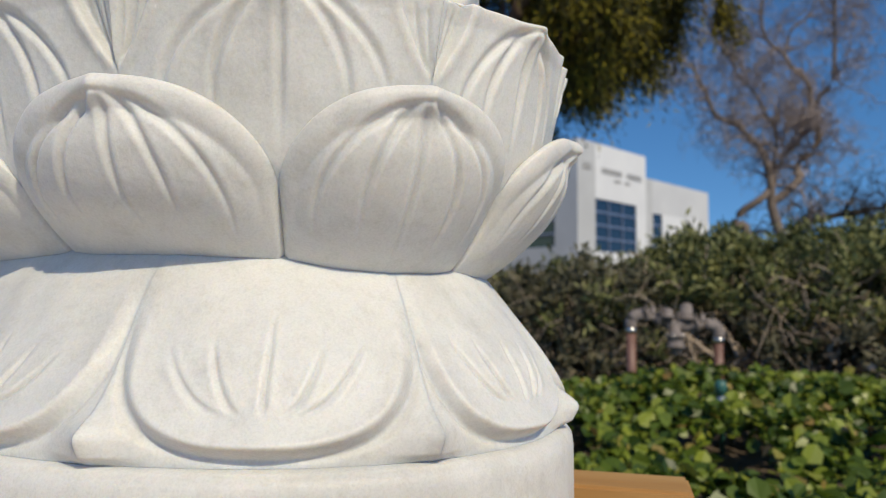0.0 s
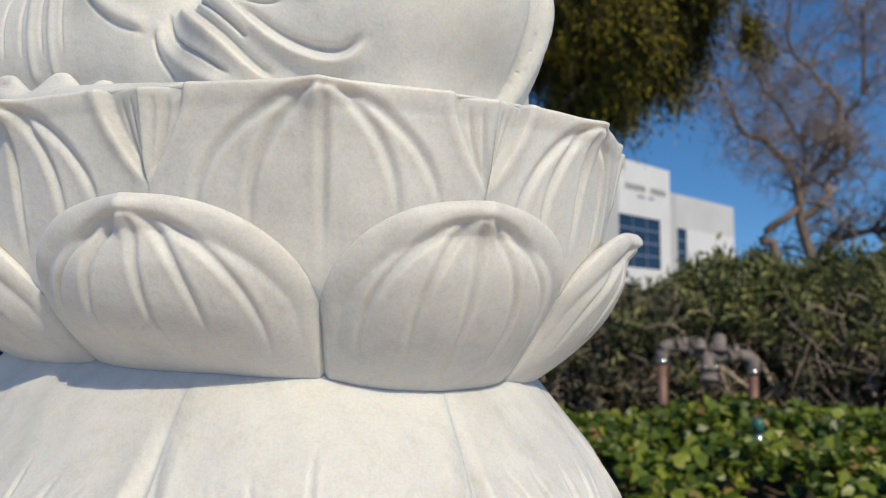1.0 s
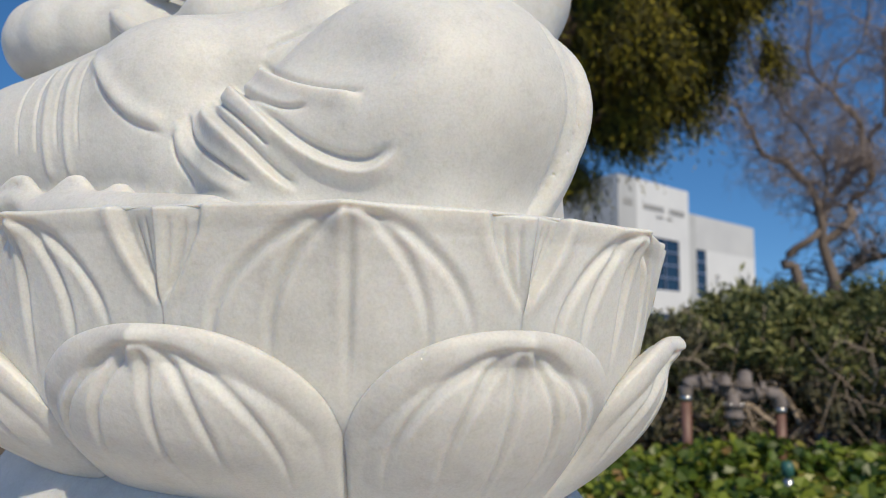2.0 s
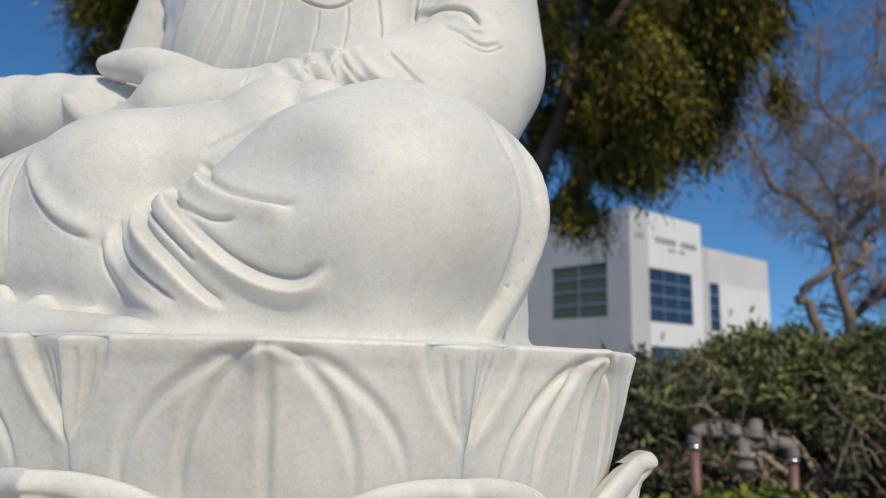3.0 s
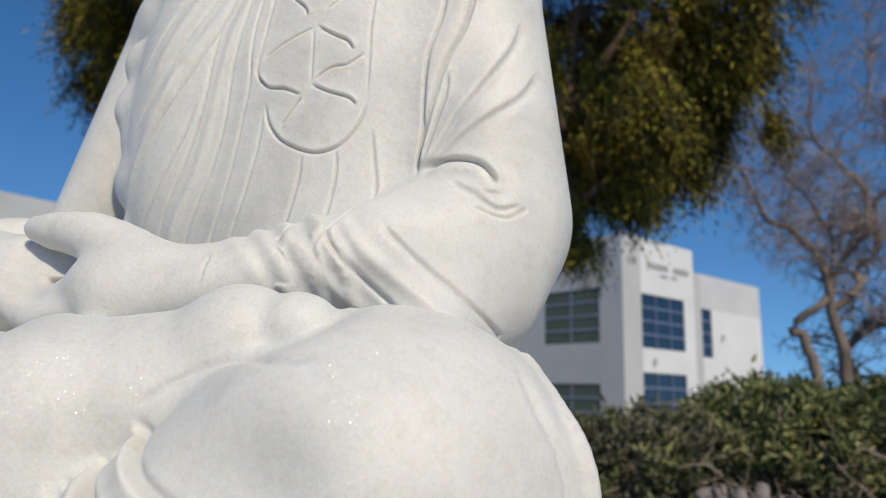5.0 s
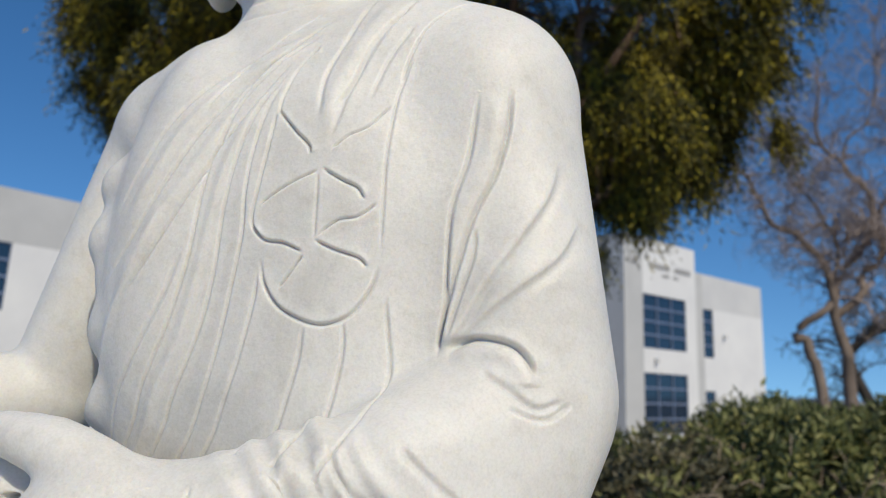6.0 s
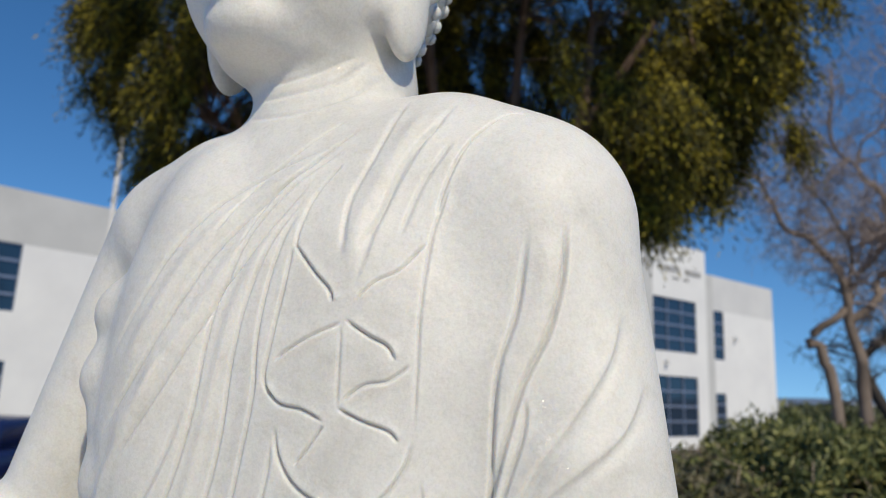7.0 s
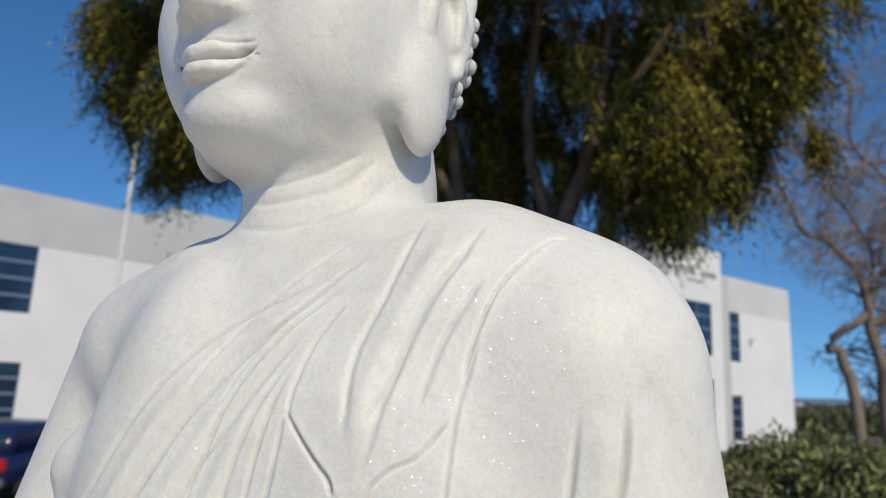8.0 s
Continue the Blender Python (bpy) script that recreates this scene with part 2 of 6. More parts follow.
def spline(points, count=40):
    """A Catmull-Rom curve through a few points."""
    p = np.asarray(points, float)
    p = np.concatenate([2 * p[:1] - p[1:2], p, 2 * p[-1:] - p[-2:-1]])
    t = np.linspace(0, len(p) - 3 - 1e-6, count)
    i = t.astype(int)
    u = (t - i)[:, None]
    a, b, c, d = p[i], p[i + 1], p[i + 2], p[i + 3]
    return 0.5 * (2 * b + (c - a) * u + (2 * a - 5 * b + 4 * c - d) * u**2 + (3 * b - a - 3 * c + d) * u**3)


def leaf_arrays(base, way, up, length, width, droop=0.0):
    """Leaves folded along the midrib: two triangles each, sharing the rib."""
    base, way, up = (np.asarray(a, float) for a in (base, way, up))
    way = way / (np.linalg.norm(way, axis=1)[:, None] + 1e-9)
    side = np.cross(way, up)
    side /= np.linalg.norm(side, axis=1)[:, None] + 1e-9
    nor = np.cross(side, way)
    length, width = length[:, None], width[:, None]
    mid = base + way * length * 0.45
    left = mid + side * width * 0.5 + nor * width * 0.18
    right = mid - side * width * 0.5 + nor * width * 0.18
    tip = base + way * length - nor * length * droop
    v = np.stack([base, left, tip, right], 1).reshape(-1, 3)
    n = np.arange(len(base))[:, None] * 4
    f = np.concatenate([n + [0, 1, 2], n + [0, 2, 3]])
    return v, f


def rand_dirs(rng, n):
    d = rng.normal(size=(n, 3))
    return d / np.linalg.norm(d, axis=1)[:, None]


# ---- ground ----
DROP = 1.6  # the parking lot lies this much lower than the bank on which the statue stands


def bank(y):
    return -DROP * float(smoothstep(6.5, 14, np.float64(y)))


def ground():
    """One sheet to the horizon: level round the statue, then down a bank to the parking lot."""
    rings = np.concatenate([np.linspace(0.4, 16, 52), np.geomspace(17, 3500, 40)])
    sides = 96
    t = np.linspace(0, 2 * np.pi, sides, endpoint=False)
    x, y = rings[:, None] * np.cos(t), rings[:, None] * np.sin(t)
    z = 0.03 * np.sin(x * 1.3) * np.cos(y * 1.7) * np.exp(-rings[:, None] / 30) - DROP * smoothstep(6.5, 14, y)
    v = np.concatenate([np.stack([x, y, z], -1).reshape(-1, 3), [[0, 0, 0]]])
    i, j = np.meshgrid(np.arange(len(rings) - 1), np.arange(sides), indexing="ij")
    k = (j + 1) % sides
    quads = np.stack([i * sides + j, (i + 1) * sides + j, (i + 1) * sides + k, i * sides + k], -1).reshape(-1, 4)
    c = np.arange(sides)
    tris = np.stack([np.full(sides, len(v) - 1), c, (c + 1) % sides], -1)
    ob = new("ground", mesh_np("ground", v, [quads, tris], SOIL))
    return tagged(ob, "bare brown soil around the planting bed", "ground", kind="structure")


ground()
road = new("road", bpy.data.meshes.new("road"))
bm = box(-120, 15.0, -DROP - 0.1, 120, 38.0, -DROP + 0.012)
bm.to_mesh(road.data), bm.free()
road.data.materials.append(ASPHALT)
# unseen pale slab added to throw sunlight up onto the marble
paving = new("pavement", bpy.data.meshes.new("pavement"))
bm = box(-22, -22, -0.12, 22, 0.72, 0.034)
bm.to_mesh(paving.data), bm.free()
paving.data.materials.append(BOUNCE_CONCRETE)
tagged(paving, "unseen pale concrete slab under the timbers, added to bounce light upwards", "pavement", kind="structure")
tagged(road, "grey asphalt of the parking lot beyond the hedge", "road", kind="structure")


# ---- timber stack under the statue ----
def timber_stack():
    """Square timbers laid crosswise in five layers; the top layer carries the plinth."""
    stack = thing("timber_stack", "stack of rough square pine timbers under the marble statue", "timber stack", (0.0, 0.0, 0.034), turn=-9)
    size = 0.0852
    rng = random.Random(4)
    for layer in range(5):
        z0 = layer * size
        for row in np.linspace(-0.36, 0.36, 5) if layer % 2 == 0 else (-0.42, 0.0, 0.38):
            a, jig = 0.46 + rng.uniform(-0.012, 0.012), rng.uniform(-0.006, 0.006)
            row = 0.135 if layer == 4 and abs(row - 0.18) < 0.01 else row
            half = size / 2 - 0.001
            if layer == 4:
                a = a - 0.012 if row < 0.3 else 0.28
            if layer % 2 == 0:
                bm = box(-a, row + jig - half, z0, a, row + jig + half, z0 + size - 0.0005, 0.004)
            else:
                bm = box(row + jig - half, -a, z0, row + jig + half, a, z0 + size - 0.0005, 0.004)
            part("timber", bm, WOOD, stack)


timber_stack()

# ---- lotus pedestal ----
REF = 0.33  # profiles are drawn as radii of a round lotus of this size and laid round the oval plan


def oval():
    """The oval plan: points, outward normals and the length along it."""
    t = np.linspace(-np.pi, np.pi, 2401)
    c, s = math.cos(radians(-30)), math.sin(radians(-30))
    u, w = np.where(np.cos(t) > 0, 0.46, 0.52) * np.cos(t), 0.355 * np.sin(t)
    p = np.stack([-0.11 + u * c - w * s, 0.06 + u * s + w * c], 1)
    d = np.gradient(p, axis=0)
    n = np.stack([d[:, 1], -d[:, 0]], 1)
    n /= np.hypot(n[:, 0], n[:, 1])[:, None]
    return p, n, np.concatenate([[0], np.cumsum(np.hypot(*np.diff(p, axis=0).T))])


OVAL, OVAL_OUT, OVAL_AT = oval()
LEAD = float(OVAL_AT[600]) - 0.6425  # lengths count from a point a little past the blunt far end


def on_plan(s, r, z):
    """Places for lengths s along the oval, radii r and heights z."""
    s = np.mod(s + LEAD, OVAL_AT[-1])
    x, y, nx, ny = (np.interp(s, OVAL_AT, a) for a in (OVAL[:, 0], OVAL[:, 1], OVAL_OUT[:, 0], OVAL_OUT[:, 1]))
    return np.stack(np.broadcast_arrays(x + nx * (r - REF), y + ny * (r - REF), z), -1).reshape(-1, 3)


def swept(name, profile, sides=200):
    """A body with the oval plan from (radius, height) pairs, closed at both ends."""
    p = np.asarray(profile, float)
    s = np.linspace(0, OVAL_AT[-1], sides, endpoint=False)
    v = on_plan(s[None, :], p[:, 0, None], p[:, 1, None])
    n = len(p)
    i, j = np.meshgrid(np.arange(n - 1), np.arange(sides), indexing="ij")
    k = (j + 1) % sides
    quads = np.stack([i * sides + j, i * sides + k, (i + 1) * sides + k, (i + 1) * sides + j], -1).reshape(-1, 4)
    return mesh_np(name, v, [quads, np.stack([np.arange(sides)[::-1], np.arange(sides) + (n - 1) * sides])], MARBLE)


def interp(z, zs, rs):
    """A smooth curve through heights and radii."""
    c = spline(np.stack([zs, rs], 1), 120)
    return np.interp(z, c[:, 0], c[:, 1])


def grid_faces(rows, cols):
    i, j = np.meshgrid(np.arange(rows - 1), np.arange(cols - 1), indexing="ij")
    a = i * cols + j
    return np.stack([a, a + 1, a + cols + 1, a + cols], -1).reshape(-1, 4)


def groove(dist, width, depth):
    return -depth * np.exp(-((dist / width) ** 2))


def waist_rise(s):
    """The carver's waist is not quite level: it climbs a little along the front."""
    s = np.mod(s, OVAL_AT[-1])
    return 0.014 * (1 - smoothstep(0.85, 1.15, s)) * smoothstep(0.0, 0.25, s)


def cup_petal(name, centre, half, z_low, z_notch, z_tip, power, blunt, zs, rs, recess, veins, rng, fine=True, band=0.027, flare=0.010, belly=0.004, beak=0.010, beak_drop=0.012, beak_wide=0.014, vein=0.0026, reach=0.95, keel=0.0, seat_tuck=0.02, drop=0.010, start=0.10, fan=0.158, cleft=0.0):
    """An upright lotus petal, half metres to each side of its centre on the plan: a bellied cup whose rim flares out
    in a broad band, a beak that curls over at the tip, and veins that fan out from under it."""
    cols, rows = (221, 150) if fine else (41, 30)
    x = np.linspace(-1, 1, cols)[None, :]
    u = x * (1.38 - 0.38 * x**2)
    v = np.linspace(0, 1, rows)[:, None]
    skew = rng.uniform(-0.04, 0.04)

    def outline(w):
        w = w - skew * (1 - w**2)
        return z_notch + (z_tip - z_notch) * np.clip(1 - np.abs(w) ** power, 0, 1) ** blunt

    us = u - skew * (1 - u**2)
    edge = outline(u)
    z = z_low + (edge - z_low) * v
    s = u * half + 0 * z
    r = interp(z, zs, rs)
    # distance to the rim, which goes on down the creases at both sides
    ru = np.sin(np.linspace(-np.pi / 2, np.pi / 2, 100 if fine else 30))
    cs = np.concatenate([[-half], ru * half, [half]])
    cz = np.concatenate([[z_low], outline(ru), [z_low]])
    d = np.full(z.shape, 9.0)
    for a, b, da, db in zip(cs[:-1], cz[:-1], np.diff(cs), np.diff(cz)):
        k = np.clip(((s - a) * da + (z - b) * db) / (da * da + db * db + 1e-12), 0, 1)
        d = np.minimum(d, np.hypot(s - a - k * da, z - b - k * db))
    tall = z_tip - z_low
    t = np.clip((z_tip - z) / tall, 0, 1)
    high = smoothstep(z_low + 0.12 * tall, z_low + 0.75 * tall, z)
    tip = np.exp(-((us / 0.5) ** 2))
    w = band * (0.62 + 0.38 * high)
    r = r - recess * np.abs(u) ** 3 * (0.3 + 0.7 * smoothstep(z_low, z_notch, z))
    r = r - 0.006 * np.exp(-((d / 0.004) ** 2)) * (1 - smoothstep(z_notch - 0.02, z_notch + 0.01, z)) * (recess > 0.012)
    r = r + belly * smoothstep(0.3 * w, 2.2 * w, d) * np.sin(np.pi * np.clip(t, 0, 1) ** 0.7) * (1 - us**2)
    roll = np.sin(np.pi * np.clip(0.10 + 0.90 * d / w, 0, 1) ** 0.72)
    r = r + flare * (0.5 + 0.5 * tip) * high * roll - 0.30 * flare * np.exp(-(((d - 1.0 * w) / (0.25 * w)) ** 2)) * high * smoothstep(0.04, 0.2, np.abs(us))
    # the tip is drawn out to a beak, hollow on both sides below
    r = r + beak * np.exp(-((np.hypot(s, 0.003) - 0.003) / beak_wide)) * np.exp(-(((z_tip - beak_drop - z) / (1.1 * beak_wide)) ** 2))
    r = r - 0.22 * beak * np.exp(-(((np.abs(s) - 0.018) / 0.010) ** 2)) * np.exp(-(((z_tip - beak_drop - 0.014 - z) / 0.010) ** 2))
    r = r + keel * (np.clip(1 - np.abs(us), 0, 1) ** 1.2) * smoothstep(0.9, 0.1, t)
    t = np.clip((z_tip - z) / fan, 0, 1.4)
    for a in veins:
        a = a + rng.uniform(-0.03, 0.03)
        end = reach * rng.uniform(0.86, 1.06) * (1 - 0.22 * abs(a))
        at = a * np.sin(np.clip((t - start) / 0.62, 0, 1) * np.pi / 2) ** 0.66
        fade = smoothstep(start, start + 0.05, t) * (1 - smoothstep(0.45 * end, end, t))
        off = (us - at) * half
        slope = np.gradient(at * half + 0 * z, axis=0) / np.gradient(z, axis=0)
        off = off / np.sqrt(1 + slope**2)
        wide = vein * (1.35 - 0.6 * np.minimum(t, 1))
        r = r + groove(off, wide, 1.35 * vein) * fade + 0.0006 * np.exp(-(((np.abs(off) - 2.5 * vein) / (1.2 * vein)) ** 2)) * fade
    if cleft:
        # the corners are cut away, and half a petal of the row behind stands in each gap, keeled along its middle
        line = 1 - cleft * smoothstep(z_low + 0.155, z_tip, z) ** 0.75
        past, gap = (np.abs(u) - line) * half, (1 - line) * half + 1e-4
        k = np.clip(past / gap, 0, 1)
        open_up = smoothstep(z_low + 0.158, z_low + 0.178, z)
        inside = smoothstep(-0.003, 0.006, past) * open_up
        r = r + inside * (-0.0100 + 0.0140 * k**1.3) + 0.0024 * np.exp(-(((past + 0.006) / 0.007) ** 2)) * open_up
        for b in (0.42, 0.72):
            r = r - 0.0020 * np.exp(-(((k - b) * gap / 0.0020) ** 2)) * inside * smoothstep(0.02, 0.10, t) * (1 - smoothstep(0.30, 0.46, t))
    r = r + 0.0003 * np.sin(u * 17 + z * 60 + rng.uniform(0, 6)) * smoothstep(0, 0.2, v)
    lip = np.linspace(0, 1, 11)[1:, None]
    r2 = r[-1:] - 0.003 * np.sin(lip * np.pi / 2) - seat_tuck * lip**1.5
    z2 = z[-1:] + 0.0025 * np.sin(np.minimum(lip * 1.6, 1) * np.pi) - drop * lip**2
    r, z = np.concatenate([r, r2]), np.concatenate([z, z2])
    z = z + waist_rise(centre + u * half) * (1 - smoothstep(0.70, 0.78, z))
    return mesh_np(name, on_plan(centre + u * half, r, z), grid_faces(len(r), cols), MARBLE)


def hung_petal(name, centre, half, rng, fine=True):
    """A sector of the lower lotus: a broad petal that hangs down, between two narrow tips of the row behind it."""
    cols, rows = (221, 130) if fine else (37, 28)
    u = np.linspace(-1, 1, cols)[None, :]
    z = np.linspace(0.5465, 0.718, rows)[:, None] + 0 * u
    r = interp(z, [0.54, 0.566, 0.60, 0.637, 0.673, 0.690, 0.705, 0.72], [0.309, 0.3080, 0.296, 0.278, 0.253, 0.240, 0.228, 0.214])
    skew = rng.uniform(-0.03, 0.03)
    us = u + skew * (1 - u**2)
    m = 1 - ((np.abs(us) / 0.97) ** 2.8 + (np.maximum(0, 0.668 - z) / 0.113) ** 2.8) ** (1 / 2.8)
    low = 1 - smoothstep(0.575, 0.70, z)
    r = r + (0.0035 + 0.0095 * low) * smoothstep(-0.03, 0.12, m) * (0.2 + 0.8 * low)
    # rolled rim, the hollow inside it, and the belly between
    r = r + 0.0026 * np.exp(-(((m - 0.10) / 0.05) ** 2)) * low
    r = r - 0.0030 * np.exp(-(((m - 0.27) / 0.08) ** 2)) * low * (0.4 + 0.6 * np.abs(us))
    r = r + 0.0030 * smoothstep(0.3, 0.55, m) * low
    r = r - 0.0026 * np.exp(-(((m + 0.015) / 0.03) ** 2)) * smoothstep(0, 0.5, low)
    # the bottom of the petal curls out to a blunt tip
    r = r + 0.004 * np.exp(-((us / 0.3) ** 2)) * np.exp(-(((z - 0.566) / 0.012) ** 2))
    # the row behind: small bellied tips in the gaps
    out = 1 - smoothstep(-0.06, 0.03, m)
    w = 1 - np.abs(u)
    r = r + out * 0.0135 * np.exp(-((w / 0.24) ** 2)) * (1 - smoothstep(0.560, 0.625, z)) * smoothstep(0.545, 0.556, z)
    r = r + out * 0.011 * np.exp(-(w / 0.09)) * np.exp(-(((z - 0.572) / 0.012) ** 2))
    r = r + out * 0.002 * np.exp(-((w / 0.05) ** 2)) * (1 - smoothstep(0.56, 0.63, z))
    for a in (-0.66, -0.36, 0.02, 0.34, 0.60):
        a = a + rng.uniform(-0.03, 0.03)
        bend = a * (0.22 + 0.78 * np.sqrt(np.clip((z - 0.585) / 0.055, 0, 1)))
        top = rng.uniform(0.648, 0.668) - 0.02 * abs(a)
        fade = smoothstep(0.585, 0.596, z) * (1 - smoothstep(top - 0.030, top, z))
        off = (us - bend) * half
        slope = np.gradient(bend * half + 0 * z, axis=0) / np.gradient(z, axis=0)
        off = off / np.sqrt(1 + np.minimum(slope**2, 6))
        r = r + groove(off, 0.0024, 0.0030) * fade + 0.0007 * np.exp(-(((np.abs(off) - 0.006) / 0.003) ** 2)) * fade
    r = r + 0.0005 * np.sin(u * 13 + z * 80 + rng.uniform(0, 6)) * (1 - u**2)
    z = z + waist_rise(centre + u * half) * smoothstep(0.62, 0.70, z)
    return mesh_np(name, on_plan(centre + u * half, r, z), grid_faces(rows, cols), MARBLE)


def lotus_pedestal():
    ped = thing("lotus_pedestal", "oval white marble lotus pedestal with carved petals on a smooth plinth", "pedestal")
    part("plinth", swept("plinth", [(0.31, 0.4605), (0.3255, 0.463), (0.3265, 0.47), (0.3262, 0.525), (0.3245, 0.537), (0.319, 0.5445), (0.31, 0.547), (0.15, 0.547)]), MARBLE, ped, "smooth oval plinth")
    part("core", swept("core", [(0.19, 0.54), (0.205, 0.70), (0.235, 0.745), (0.258, 0.80), (0.275, 0.84), (0.284, 0.885), (0.290, 0.91), (0.299, 0.928), (0.304, 0.9362), (0.3115, 0.9374), (0.3130, 0.9388), (0.3115, 0.9402), (0.304, 0.9408), (0.1, 0.9408)]), MARBLE, ped, "flat oval seat of the lotus")
    rng = random.Random(7)
    total = float(OVAL_AT[-1])
    first = [0.578, 0.866, 1.154, 1.392]
    rest = [1.392 + (0.578 + total - 1.392) * k / 7 for k in range(1, 7)]
    outer = first + rest
    for i, at in enumerate(outer):
        after = outer[i + 1] if i < 9 else outer[0] + total
        before = outer[i - 1] if i else outer[9] - total
        half, mid = (after - before) / 4, at + (after - 2 * at + before) / 4
        between = (at + after) / 2
        wide = (after - at) / 2
        near = 0.2 < at < 1.6
        part("hanging_petal", hung_petal("hanging_petal", between, wide, rng, near), MARBLE, ped)
        part("outer_petal", cup_petal("outer_petal", mid, half + 0.0004, 0.694, 0.772, 0.853, 2.3, 0.66, [0.68, 0.698, 0.726, 0.760, 0.795, 0.825, 0.853, 0.88], [0.196, 0.220, 0.257, 0.291, 0.312, 0.319, 0.321, 0.321], 0.030, (-0.70, -0.38, 0.0, 0.34, 0.66), rng, near, 0.024, 0.0056, 0.004, 0.0115, 0.007, 0.016, 0.0029, 1.08, start=0.06), MARBLE, ped)
        part("inner_petal", cup_petal("inner_petal", between, wide + 0.0003, 0.705, 0.9360, 0.9375, 8.0, 1.0, [0.70, 0.74, 0.78, 0.80, 0.84, 0.88, 0.915, 0.93, 0.95], [0.180, 0.238, 0.275, 0.286, 0.297, 0.306, 0.314, 0.318, 0.323], 0.002, (-0.72, -0.42, 0.0, 0.40, 0.68), rng, near, 0.016, 0.0009, 0.002, 0.014, 0.001, 0.021, 0.0032, 0.95, 0.0, 0.022, 0.001, 0.0, 0.15, 0.26), MARBLE, ped)


lotus_pedestal()


# ---- marble figure ----
class Clay:
    """A field of distances on a grid, to which rounded bodies are added; they run into one another softly."""

    def __init__(self, low, high, step):
        self.low, self.step = np.array(low, float), step
        self.n = np.ceil((np.array(high) - self.low) / step).astype(int) + 1
        self.axes = [(self.low[i] + step * np.arange(self.n[i])).astype(np.float32) for i in range(3)]
        self.field = np.full(self.n, 1.0, np.float32)

    def _put(self, low, high, dist, soft, cut):
        pad = soft + 0.03
        a = [max(0, int((low[i] - pad - self.low[i]) / self.step)) for i in range(3)]
        b = [min(self.n[i], int((high[i] + pad - self.low[i]) / self.step) + 2) for i in range(3)]
        if any(b[i] <= a[i] for i in range(3)):
            return
        where = tuple(slice(a[i], b[i]) for i in range(3))
        x, y, z = (self.axes[i][a[i] : b[i]] for i in range(3))
        d = dist(x[:, None, None], y[None, :, None], z[None, None, :])
        f = self.field[where]
        if cut:
            h = np.clip(0.5 - 0.5 * (f + d) / soft, 0, 1)
            self.field[where] = f * (1 - h) + (-d) * h + soft * h * (1 - h)
        else:
            h = np.clip(0.5 + 0.5 * (f - d) / soft, 0, 1)
            self.field[where] = f * (1 - h) + d * h - soft * h * (1 - h)

    def egg(self, at, radii, yaw=0.0, soft=0.02, cut=False, pitch=0.0, roll=0.0):
        m = np.array(Euler((radians(pitch), radians(roll), radians(yaw))).to_matrix().transposed(), np.float32)
        r = np.array(radii, np.float32)

        def dist(x, y, z):
            p = (x - at[0], y - at[1], z - at[2])
            q = [m[i][0] * p[0] + m[i][1] * p[1] + m[i][2] * p[2] for i in range(3)]
            k0 = np.sqrt((q[0] / r[0]) ** 2 + (q[1] / r[1]) ** 2 + (q[2] / r[2]) ** 2)
            k1 = np.sqrt((q[0] / r[0] ** 2) ** 2 + (q[1] / r[1] ** 2) ** 2 + (q[2] / r[2] ** 2) ** 2)
            return (k0 * (k0 - 1) / (k1 + 1e-6)).astype(np.float32)

        big = max(radii)
        self._put([c - big for c in at], [c + big for c in at], dist, soft, cut)

    def limb(self, a, b, ra, rb, soft=0.02, cut=False):
        a, b = np.array(a, np.float32), np.array(b, np.float32)
        way = b - a
        long2 = float(way @ way) + 1e-9

        def dist(x, y, z):
            px, py, pz = x - a[0], y - a[1], z - a[2]
            t = np.clip((px * way[0] + py * way[1] + pz * way[2]) / long2, 0, 1)
            return np.sqrt((px - t * way[0]) ** 2 + (py - t * way[1]) ** 2 + (pz - t * way[2]) ** 2) - (ra + (rb - ra) * t)

        big = max(ra, rb)
        self._put(np.minimum(a, b) - big, np.maximum(a, b) + big, dist, soft, cut)

    def rope(self, points, radii, soft=0.01, count=10, cut=False):
        c = spline(points, count)
        r = np.interp(np.linspace(0, 1, count), np.linspace(0, 1, len(radii)), radii)
        for i in range(count - 1):
            self.limb(c[i], c[i + 1], r[i], r[i + 1], soft, cut)

    def surface(self):
        """The field's zero as vertices and quads (one vertex for each cell that the surface crosses)."""
        f = self.field
        inside = f < 0
        corners = [(i, j, k) for i in (0, 1) for j in (0, 1) for k in (0, 1)]
        n = [s - 1 for s in f.shape]
        take = lambda g, c: g[c[0] : c[0] + n[0], c[1] : c[1] + n[1], c[2] : c[2] + n[2]]  # noqa: E731
        count = sum(take(inside, c).astype(np.int8) for c in corners)
        cells = np.argwhere((count > 0) & (count < 8))
        index = np.full(n, -1, np.int32)
        index[tuple(cells.T)] = np.arange(len(cells))
        total, hits = np.zeros((len(cells), 3)), np.zeros(len(cells))
        for c in corners:
            for axis in range(3):
                if c[axis]:
                    continue
                e = list(c)
                e[axis] = 1
                fa, fb = f[tuple((cells + c).T)], f[tuple((cells + e).T)]
                cross = (fa < 0) != (fb < 0)
                t = np.where(cross, fa / np.where(cross, fa - fb, 1), 0)
                p = np.array(c, float)[None] + t[:, None] * np.eye(3)[axis]
                total += np.where(cross[:, None], p, 0)
                hits += cross
        verts = self.low + self.step * (cells + total / hits[:, None])
        quads = []
